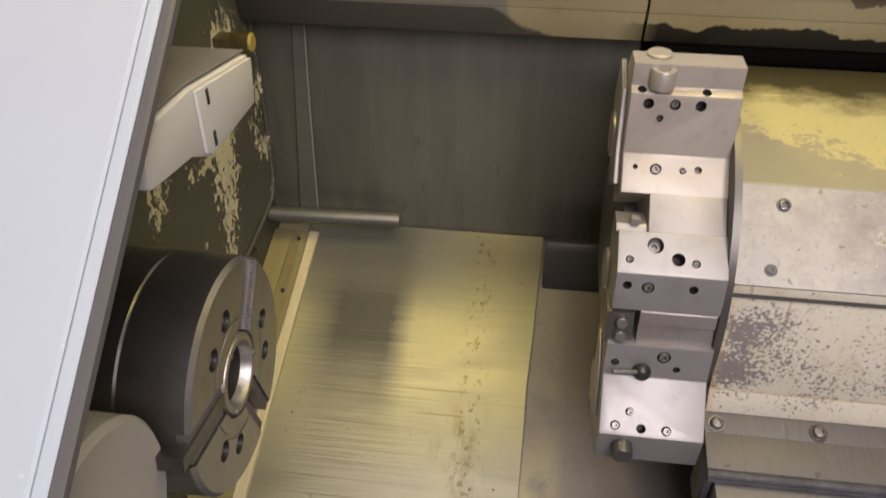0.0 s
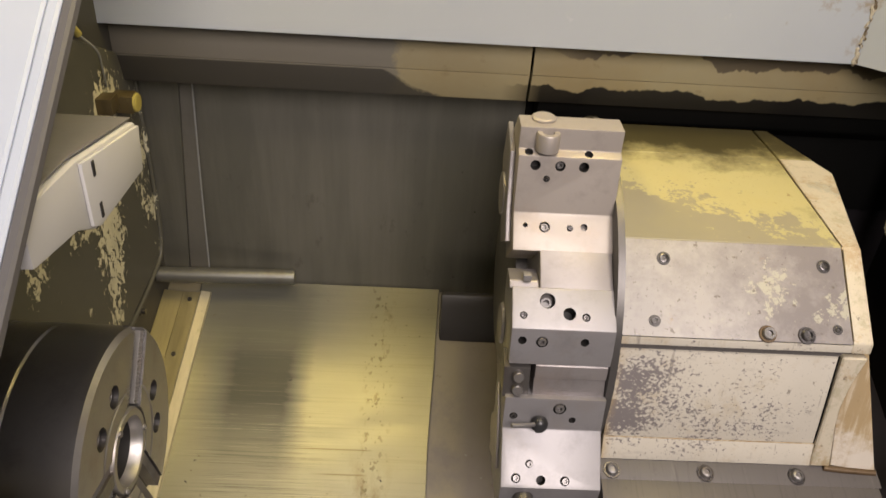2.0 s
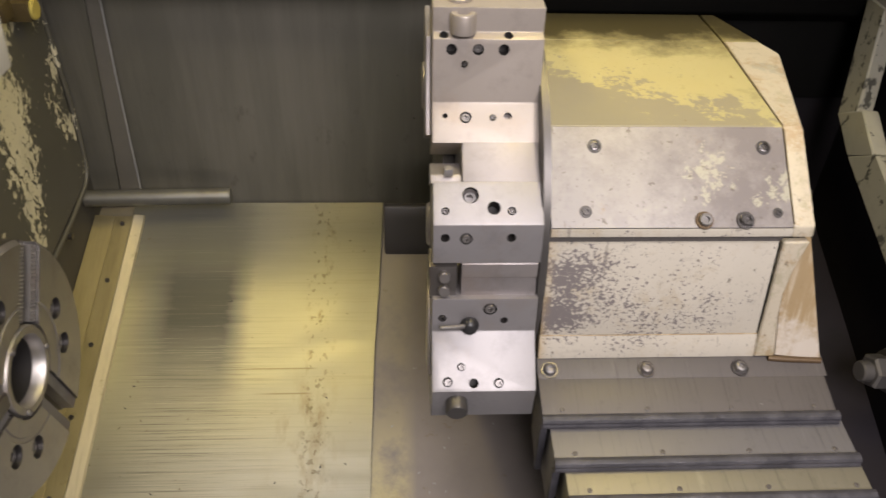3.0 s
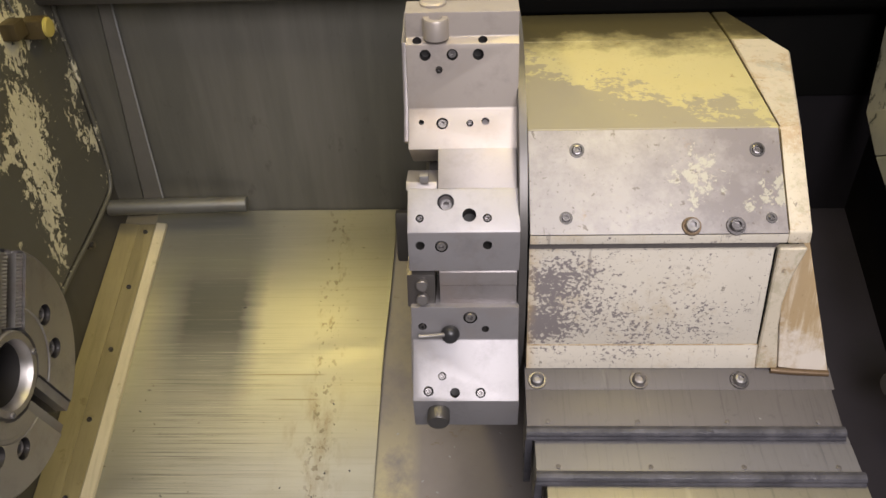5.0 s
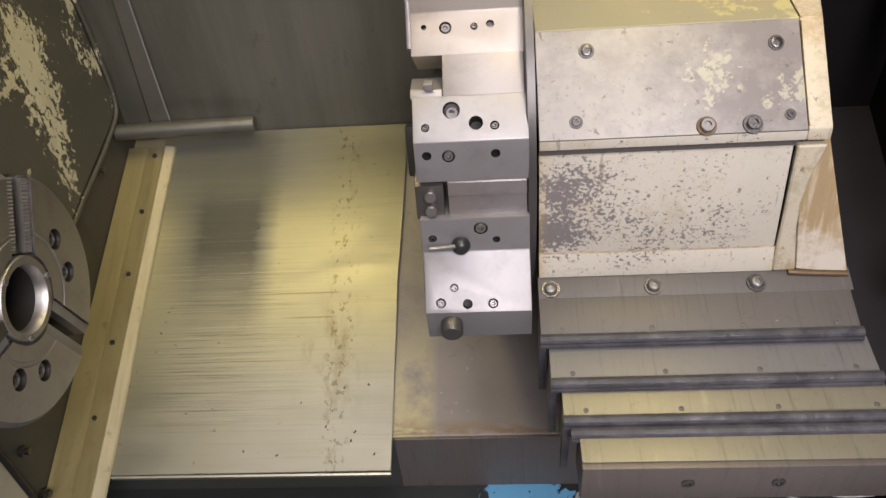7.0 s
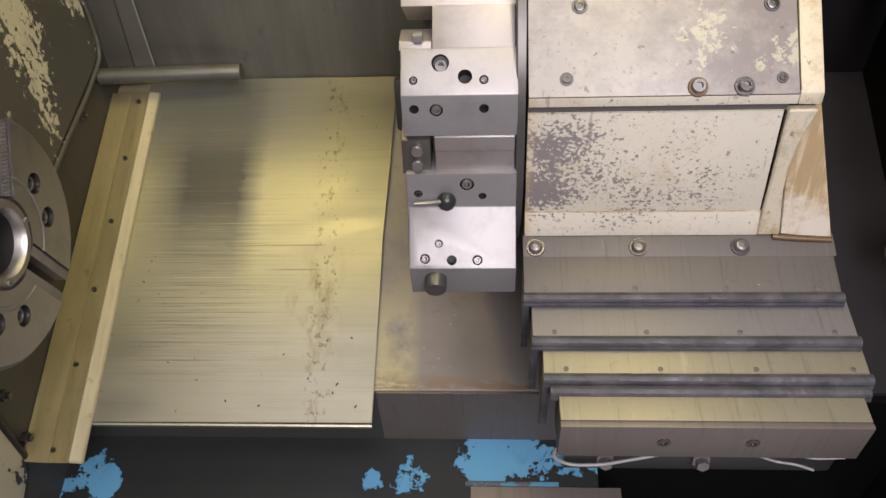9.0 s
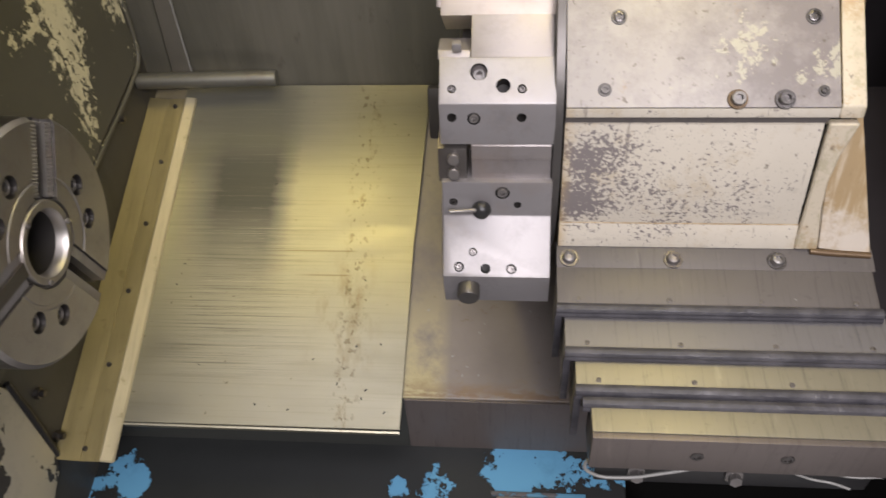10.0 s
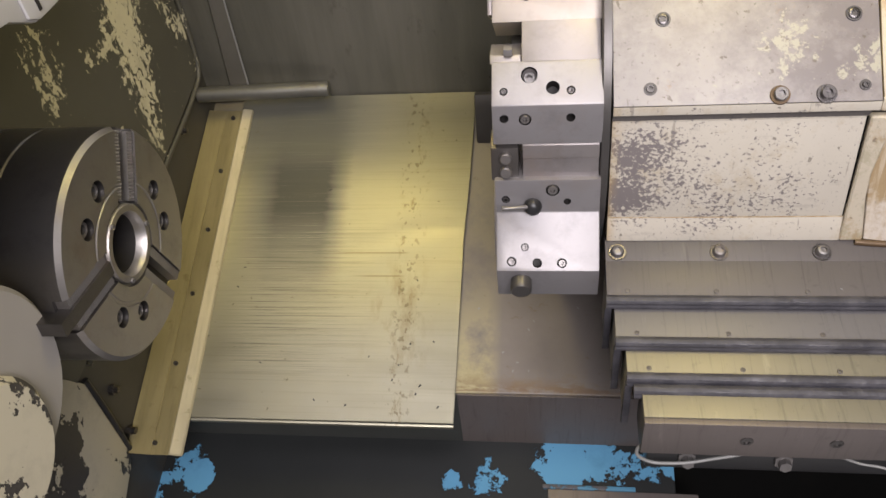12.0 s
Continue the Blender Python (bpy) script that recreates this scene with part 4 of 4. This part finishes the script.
block("holder_block", [P["g"], P["h"], P["i"], P["j"], (0.69, 0.97), (0.73, 1.06), (0.71, 1.10)], 0.355, 0.455, M_STEEL_B,
      [(0.410, 0.655, 1.094, n7, 0.0066, 0.004), (0.424, 0.651, 1.081, n7, 0.0036, 0.008), (0.365, 0.652, 1.084, n7, 0.0040, 0.006),
       (0.383, 0.627, 1.044, n8, 0.0039, 0.003), (0.370, 0.618, 1.033, n8, 0.0048, 0.004), (0.395, 0.617, 1.032, n8, 0.0047, 0.014), (0.419, 0.617, 1.032, n8, 0.0048, 0.004)], (0.0066, 0.0040, 0.0039, 0.0048), "bright ground steel holder block")
# bosses, nozzle, clamp and tool ends on the blocks
part("coolant_boss", moved(lathe([(0, 0), (0.0115, 0), (0.0115, 0.0165), (0.0105, 0.018), (0.006, 0.018), (0.005, 0.012), (0, 0.012)], 32), facing((0.382, 0.7745, 1.3170), (0, 0, 1))), M_STEEL_W, turret)
part("plug_boss", moved(lathe([(0, 0), (0.012, 0), (0.012, 0.002), (0.010, 0.0035), (0, 0.0035)], 32), facing((0.379, 0.797, 1.3388), (0, 0, 1))), M_STEEL_W, turret)
part("lower_boss", moved(lathe([(0, 0), (0.0105, 0), (0.0105, 0.012), (0.0095, 0.0135), (0, 0.0135)], 32), facing((0.379, 0.6135, 1.010), n9)), M_STEEL_D, turret)
noz = part("nozzle_ball", moved(lathe([(0, 0), (0.0085, 0), (0.0090, 0.003), (0.0072, 0.0075), (0.004, 0.0098), (0, 0.010)], 24), facing((0.391, 0.6505, 1.078), n7)), M_BLACK, turret, "black coolant nozzle ball")
part("nozzle_tube", tube([(0.388, 0.645, 1.081), (0.375, 0.641, 1.083), (0.362, 0.638, 1.085)], 0.0022), M_BOLT, noz)
clamp = part("wedge_clamp", prism([(0.690, 1.140), (0.668, 1.134), (0.660, 1.102), (0.700, 1.098)], 0.352, 0.378, 0.001), M_STEEL_D, turret, "dark wedge clamp")
for y, z in ((0.6655, 1.126), (0.6622, 1.112)):
    part("clamp_screw", moved(lathe([(0, 0), (0.0055, 0), (0.0055, 0.006), (0.0045, 0.007), (0, 0.007)], 20), facing((0.366, y, z), (0, -0.97, 0.25))), M_BOLT, clamp)
part("insert_holder", prism([(0.735, 1.205), (0.712, 1.207), (0.705, 1.202), (0.735, 1.18)], 0.353, 0.3815, 0.001), M_STEEL, turret)
part("holder_tip", box(0.3655, 0.3735, 0.708, 0.716, 1.2075, 1.2145, 0.001), M_STEEL_B, turret)
for (y, z, r, x) in ((0.735, 1.135, 0.020, 0.3515), (0.815, 1.245, 0.022, 0.3475), (0.70, 1.015, 0.018, 0.3525)):
    part("tool_shank", moved(lathe([(0, 0), (r, 0), (r + 0.002, -0.003), (r + 0.002, -(0.3545 - x)), (0, -(0.3545 - x))][::1], 40), Matrix.Translation((x, y, z)) @ Matrix(((0, 0, -1, 0), (1, 0, 0, 0), (0, 1, 0, 0), (0, 0, 0, 1)))), M_STEEL, turret)
part("side_plate", prism([(0.835, 1.318), (0.79, 1.306), (0.772, 1.25), (0.752, 1.225), (0.79, 1.20), (0.85, 1.27)], 0.3495, 0.3546, 0.001), M_STEEL, turret)
part("side_plate", prism([(0.70, 1.085), (0.672, 1.07), (0.640, 1.02), (0.70, 0.985)], 0.352, 0.3546, 0.001), M_STEEL, turret)

# ---- carriage housing ----
car = thing("carriage_housing", "worn cream painted carriage housing behind the turret", "housing")
BX0, BX1 = 0.4645, 0.693
part("top_panel", slab([(BX0, 0.7605, 1.2312), (BX1 + 0.001, 0.7605, 1.2312), (0.6975, 0.955, 1.2342), (BX0, 0.955, 1.2342)], 0.008, 0.0008), M_CREAM_TOP, car, "yellowed cream top panel with rubbed patches")
part("rear_bend", slab([(BX0, 0.9552, 1.2342), (0.6975, 0.9552, 1.2342), (0.700, 1.05, 1.2285), (BX0, 1.05, 1.2285)], 0.008, 0.0008), M_CREAM_TOP, car, "rear of the top panel, darkening towards the back")
part("top_edge", slab([(BX1 + 0.003, 0.7605, 1.2312), (0.714, 0.759, 1.2306), (0.7555, 0.925, 1.2325), (0.742, 0.955, 1.2342), (0.6995, 0.955, 1.2342)], 0.03, 0.002), M_CREAM_SIDE, car)
part("edge_rear_bend", slab([(0.7, 0.9552, 1.2342), (0.742, 0.9552, 1.2342), (0.720, 1.05, 1.2285), (0.702, 1.05, 1.2285)], 0.02, 0.001), M_CREAM_TOP, car)
part("slope_panel", prism([(0.7595, 1.2308), (0.682, 1.168), (0.690, 1.160), (0.7655, 1.222)], BX0, BX1, 0.0008), M_CREAM_MID, car, "rubbed grey sloping panel")
part("slope_lip", prism([(0.6815, 1.1675), (0.6805, 1.1585), (0.689, 1.1575), (0.6895, 1.1595)], BX0, BX1, 0.0006), M_CREAM_LOW, car)
part("slope_edge", prism([(0.7605, 1.2312), (0.683, 1.1685), (0.681, 1.157), (0.72, 1.157), (0.78, 1.21)], BX1 + 0.0006, 0.714, 0.002), M_CREAM_SIDE, car)
part("seam_band", prism([(0.6865, 1.1572), (0.6858, 1.1492), (0.70, 1.1492), (0.70, 1.1572)], BX0, BX1 - 0.004, 0.0004), M_COV_DARK, car, "dark seam band")
part("front_panel", prism([(0.6838, 1.149), (0.668, 1.045), (0.678, 1.045), (0.6938, 1.149)], BX0, 0.687, 0.0008), M_CREAM_LOW, car, "cream front panel with grey rubbed patch")
part("front_lip", prism([(0.667, 1.0445), (0.6605, 1.019), (0.675, 1.019), (0.679, 1.0445)], BX0, 0.688, 0.001), M_CREAM_LOW, car)
part("corner_post", slab([(0.6874, 0.6590, 1.020), (0.709, 0.6590, 1.020), (0.7015, 0.6664, 1.069), (0.7005, 0.6704, 1.095), (0.7045, 0.6749, 1.125), (0.713, 0.6792, 1.153), (0.6872, 0.6792, 1.153)], 0.01, 0.0015), M_CREAM_SIDE, car)
part("side_cheek", slab([(0.7095, 0.6610, 1.020), (0.758, 0.6570, 1.016), (0.7165, 0.688, 1.154), (0.7115, 0.688, 1.154), (0.7015, 0.680, 1.095)], 0.01, 0.001), M_SIDE_BARE, car, "scraped brown recessed cheek")
part("core", prism([(0.70, 1.15), (0.692, 1.02), (0.98, 0.99), (1.05, 1.185), (0.78, 1.20)], BX0 + 0.002, 0.705, 0.001), M_STEEL_D, car)
part("side_wall", prism([(0.72, 1.16), (0.70, 1.02), (0.95, 0.99), (1.04, 1.18), (0.80, 1.202)], 0.7055, 0.7125, 0.002), M_SIDE_BARE, car)
part("seam_line", tube([(0.6872, 0.6665, 1.022), (0.6868, 0.670, 1.06), (0.6862, 0.6775, 1.11), (0.6858, 0.6838, 1.150)], 0.0008), M_GRIME_AND_VOID, car, "black seam line")
part("seam_line", tube([(0.694, 0.757, 1.2302), (0.6935, 0.722, 1.2015), (0.6935, 0.684, 1.1702)], 0.0006), M_BROWN, car, "brown seam line")
part("seam_line", tube([(0.6945, 0.762, 1.2314), (0.6965, 0.85, 1.2328), (0.6985, 0.953, 1.2343)], 0.0006), M_BROWN, car, "brown seam line")
part("seam_line", tube([(BX0 + 0.001, 0.6674, 1.0449), (0.58, 0.6673, 1.0448), (0.687, 0.6674, 1.0449)], 0.0006), M_SIDE_BARE, car, "brown paint crack")
part("foot_stain", tube([(0.702, 0.6590, 1.0185), (0.72, 0.6575, 1.0178), (0.74, 0.6565, 1.0172), (0.757, 0.6560, 1.0165)], 0.0034), M_RUST, car, "rusty foot edge")
nch = normal_of((0.76, 1.232), (0.682, 1.168))
for x, y, z, r in ((0.509, 0.744, 1.2185, 0.005), (0.672, 0.743, 1.2178, 0.005), (0.497, 0.694, 1.178, 0.004), (0.679, 0.693, 1.177, 0.003)):
    w = part("washer", moved(lathe([(0, 0), (r + 0.002, 0), (r + 0.0018, 0.0008), (0, 0.0008)], 24), facing((x, y, z), nch)), M_STEEL_D, car, "dark ring")
    screw("screw", r, 0.0022, (x, y, z), nch, w, M_CAP)
for x in (0.608, 0.647):
    w = part("washer", moved(lathe([(0, 0), (0.0088, 0), (0.0084, 0.0016), (0, 0.0016)], 28), facing((x, 0.6872, 1.1725), nch)), M_RUST if x < 0.62 else M_CAP, car, "rusty washer" if x < 0.62 else "dark ring under the screw")
    screw("screw", 0.0062, 0.0045, (x, 0.6862, 1.1737), nch, w, M_BOLT if x < 0.62 else M_CAP)

# ---- telescopic slide cover ----
CS = 0.30


def cz(y):
    return 1.010 + CS * (y - 0.64)


cov = thing("telescopic_cover", "stepped steel telescopic slide cover with rubber wipers", "slide cover")
part("clamp_bar", prism([(0.662, 1.0185), (0.6405, 1.0105), (0.650, 1.000), (0.68, 1.005)], 0.463, 0.760, 0.0008), M_COV_DARK, cov, "dark clamp bar with cap screws")
nb = Vector((0, -0.37, 0.93))
for x in (0.475, 0.574, 0.671):
    # dark disc stands in for the shadow ring round each cap screw
    w = part("washer", moved(lathe([(0, 0), (0.0092, 0), (0.0088, 0.0012), (0, 0.0012)], 28), facing((x, 0.6495, 1.0140), nb)), M_CAP, cov, "dark ring under the screw")
    part("cap_screw", moved(lathe([(0, 0.0013), (0.0066, 0.0013), (0.0064, 0.0035), (0.0050, 0.0058), (0.0030, 0.0064), (0.0028, 0.0044), (0, 0.0042)], 24), facing((x, 0.6495, 1.0140), nb)), M_BOLT, w)
tiers = [(0.6415, 0.603, 0.463, 0.757, M_COV_DARK), (0.607, 0.5615, 0.470, 0.763, M_COV_GREY), (0.566, 0.5275, 0.479, 0.766, M_COV_GOLD)]
FLAT = 0.10
for yb, yf, x0, x1, mat in tiers:
    sk = 0.075
    k = (cz(0.6415) - cz(yf)) / (0.6415 - yf) if yb > 0.63 else FLAT
    zt, zb = cz(yf), cz(yf) + k * (yb - yf)
    seg = part("cover_segment", joined(
        prism([(yb, zb), (yf, zt), (yf, zt - 0.003), (yb, zb - 0.003)], x0, x1, 0.0006),
        prism([(yb, zb - 0.0032), (yf, zt - 0.0032), (yf, zt - sk), (yb, zb - sk)], x0, x0 + 0.003, 0.0004),
        prism([(yb, zb - 0.0032), (yf, zt - 0.0032), (yf, zt - sk), (yb, zb - sk)], x1 - 0.003, x1, 0.0004)), mat, cov)
    lip = [(0.0002, 0.0030), (0.0040, 0.0034), (0.0072, 0.0020), (0.0088, -0.0008), (0.0086, -0.0026), (0.0098, -0.0046), (0.0100, -0.0066), (0.0082, -0.0086), (0.0002, -0.0095)]
    lip = [(yf - a, zt + b) for a, b in lip]
    part("wiper", prism(lip, x0 - 0.001, x1 + 0.001, 0.0004), M_RUBBER, seg, "black rubber wiper lip")
    if mat is M_COV_GOLD:
        part("wiper", prism([(y - 0.0100, z - 0.0048) for y, z in lip], x0 + 0.005, x1 - 0.003, 0.0004), M_RUBBER, seg, "second black rubber wiper lip")
    for xs in (x0 - 0.002, x1 - 0.005):
        part("side_wiper", prism([(yf - 0.0002, zt - 0.0102), (yf - 0.007, zt - 0.0105), (yf - 0.007, zt - sk), (yf - 0.0002, zt - sk)], xs, xs + 0.007, 0.0012), M_RUBBER, seg)
    nn = Vector((0, -k, 1)).normalized()
    for q in range(4):
        x = x0 + 0.02 + q * 0.0845
        screw("rivet", 0.0024, 0.0009, (x, yf + 0.006, zt + k * 0.006), nn, seg, M_COV_DARK)
part("end_plate", box(0.491, 0.757, 0.4785, 0.4848, 0.918, 0.9692, 0.0012), M_COV_END, cov, "flat dark brownish front plate")
part("end_top", prism([(0.4852, 0.9695), (0.518, 0.9700), (0.518, 0.9670), (0.4852, 0.9660)], 0.4915, 0.7565, 0.0006), M_COV_GOLD, cov)
part("end_cheek", box(0.4915, 0.4945, 0.4852, 0.522, 0.915, 0.9638, 0.0005), M_COV_DARK, cov)
part("end_cheek", box(0.7535, 0.7565, 0.4852, 0.522, 0.915, 0.9638, 0.0005), M_COV_DARK, cov)
for x in (0.583, 0.660):
    screw("countersunk_screw", 0.0058, 0.0012, (x, 0.4786, 0.9445), (0, -1, 0), cov, M_CAP)
# support, screws and cable under the cover's end
sup = thing("cover_bracket", "dark steel bracket with hexagon screws under the slide cover", "bracket")
part("bracket_plate", box(0.50, 0.75, 0.4905, 0.55, 0.872, 0.922, 0.002), M_BLACK, sup)
for x in (0.538, 0.627):
    part("bracket_screw", moved(lathe([(0, 0), (0.009, 0), (0.009, 0.003), (0.006, 0.0035), (0.006, 0.010), (0, 0.010)], 6), facing((x, 0.4902, 0.893), (0, -1, 0.3))), M_BOLT, sup)
cab = thing("loose_cable", "thin pale cable looping under the slide cover", "cable")
part("cable_run", tube([(0.500, 0.488, 0.924), (0.489, 0.484, 0.914), (0.495, 0.482, 0.902), (0.525, 0.480, 0.899), (0.56, 0.482, 0.906), (0.60, 0.486, 0.915)], 0.0017), M_CABLE, cab)
cab2 = thing("swarf_strand", "pale swarf strand hanging under the slide cover", "swarf")
part("strand", tube([(0.645, 0.487, 0.920), (0.675, 0.482, 0.914), (0.690, 0.480, 0.909), (0.705, 0.476, 0.911), (0.722, 0.474, 0.905)], 0.0013), M_CABLE, cab2)
part("strand_tail", tube([(0.70, 0.486, 0.914), (0.722, 0.482, 0.912), (0.748, 0.480, 0.917)], 0.0012), M_CABLE, cab2)

# dark block on the floor behind the turret
rb = thing("rear_stop_block", "dark oily steel block at the foot of the back wall", "block")
part("stop_block", prism([(1.004, bed(1.004, -0.0055)), (1.012, 0.940), (1.020, 0.957), (1.034, 0.954), (1.036, bed(1.036, -0.0055))], 0.3015, 0.62, 0.004), M_BLOCK, rb)

# right wall fittings
rf = thing("wall_flange", "dull grey angled flange strip on the black side wall", "flange")
EDGE = [(1.0486, 1.258), (1.0194, 1.107), (0.9637, 1.0726), (0.7528, 0.9877)]
for name, (p, q), across in (("flange_upper", EDGE[:2], (-0.036, -0.004)), ("flange_knee", EDGE[1:3], (-0.042, 0.026)), ("flange_lower", EDGE[2:], (-0.045, 0.03))):
    part(name, slab([(0.930, *p), (0.930, *q), (0.936, q[0] + across[0], q[1] + across[1]), (0.936, p[0] + across[0], p[1] + across[1])], -0.024, 0.002), M_ANGLE, rf)
rn = thing("hose_fitting", "dark steel hexagon hose fitting on the side wall", "fitting")
FIT = facing((0.9595, 0.760, 0.886), (-1, -0.06, 0.08))
part("fitting_body", moved(lathe([(0, 0), (0.030, 0), (0.030, 0.022), (0.027, 0.026), (0.027, 0.030), (0.022, 0.033), (0, 0.033)], 32), FIT), M_STEEL_D, rn)
part("fitting_nut", moved(lathe([(0, 0.0332), (0.022, 0.0332), (0.022, 0.052), (0.019, 0.055), (0, 0.055)], 6), FIT), M_BOLT, rn)
part("fitting_tip", moved(lathe([(0, 0.0552), (0.013, 0.0552), (0.013, 0.066), (0.011, 0.068), (0, 0.068)], 24), FIT), M_BOLT, rn)

# ---- the hall around the machine, plain ----
structure("hall_floor", box(-6, 6, -6, 6, -0.06, 0.0, 0), M_HALL, "plain grey hall floor", "floor")
structure("hall_wall_north", box(-6, 6, 6.0, 6.1, 0, 4.5, 0), M_HALL, "plain grey hall wall", "wall")
structure("hall_wall_south", box(-6, 6, -6.1, -6.0, 0, 4.5, 0), M_HALL, "plain grey hall wall", "wall")
structure("hall_wall_east", box(6.0, 6.1, -6, 6, 0, 4.5, 0), M_HALL, "plain grey hall wall", "wall")
structure("hall_wall_west", box(-6.1, -6.0, -6, 6, 0, 4.5, 0), M_HALL, "plain grey hall wall", "wall")
structure("hall_ceiling", box(-6, 6, -6, 6, 4.5, 4.6, 0), M_HALL, "plain grey hall ceiling", "ceiling")

# ---- loose chips on the bed and covers ----
rng = random.Random(7)


def chips(name, places, size, material, label):
    """Small curled metal chips, all in one mesh."""
    bms = []
    for x, y, z, n in places:
        b = bmesh.new()
        w, l, h = size * rng.uniform(0.4, 0.7), size * rng.uniform(0.8, 1.6), size * 0.25
        bmesh.ops.create_cube(b, size=1.0, matrix=facing((x, y, z), n) @ Matrix.Translation((0, 0, h * 0.5)) @ Matrix.Rotation(rng.uniform(0, 6.3), 4, "Z") @ Matrix.Diagonal((l, w, h, 1)))
        for v in b.verts:
            v.co += Vector((rng.uniform(-1, 1), rng.uniform(-1, 1), rng.uniform(0, 1))) * size * 0.15
        bms.append(b)
    ob = part(name, joined(*bms), material)
    return tagged(ob, label, "chips", "", "stuff")


spots = [(0.169, 0.700), (0.10, 0.645), (0.143, 0.64), (0.24, 0.665), (0.265, 0.64), (0.228, 0.80), (0.09, 0.93), (0.255, 0.72), (0.21, 0.69), (0.02, 0.69)]
spots += [(rng.uniform(0.17, 0.27), rng.uniform(0.64, 0.85)) for _ in range(3)] + [(rng.uniform(-0.04, 0.27), rng.uniform(0.63, 1.0)) for _ in range(2)]
chips("steel_chips", [(x, y, bed(y, 0.003), NUP) for x, y in spots], 0.0028, M_HOLE, "small dark steel chips scattered on the bed sheet")
pale = [(rng.uniform(0.31, 0.45), rng.uniform(0.69, 0.95)) for _ in range(12)]
chips("bright_chips", [(x, y, bed(y, -0.006), NUP) for x, y in pale], 0.0022, M_CABLE, "small bright chips scattered on the floor sheet")
crumbs = [(rng.uniform(0.50, 0.755), yf - 0.003, cz(yf) + 0.0002, Vector((0, -0.3, 1))) for yf in (0.603, 0.5615, 0.5275) for _ in range(3)] + [(0.683, 0.612, cz(0.612), Vector((0, -0.3, 1)))]
chips("pale_crumbs", crumbs, 0.0015, M_CABLE, "pale swarf crumbs along the cover wipers")
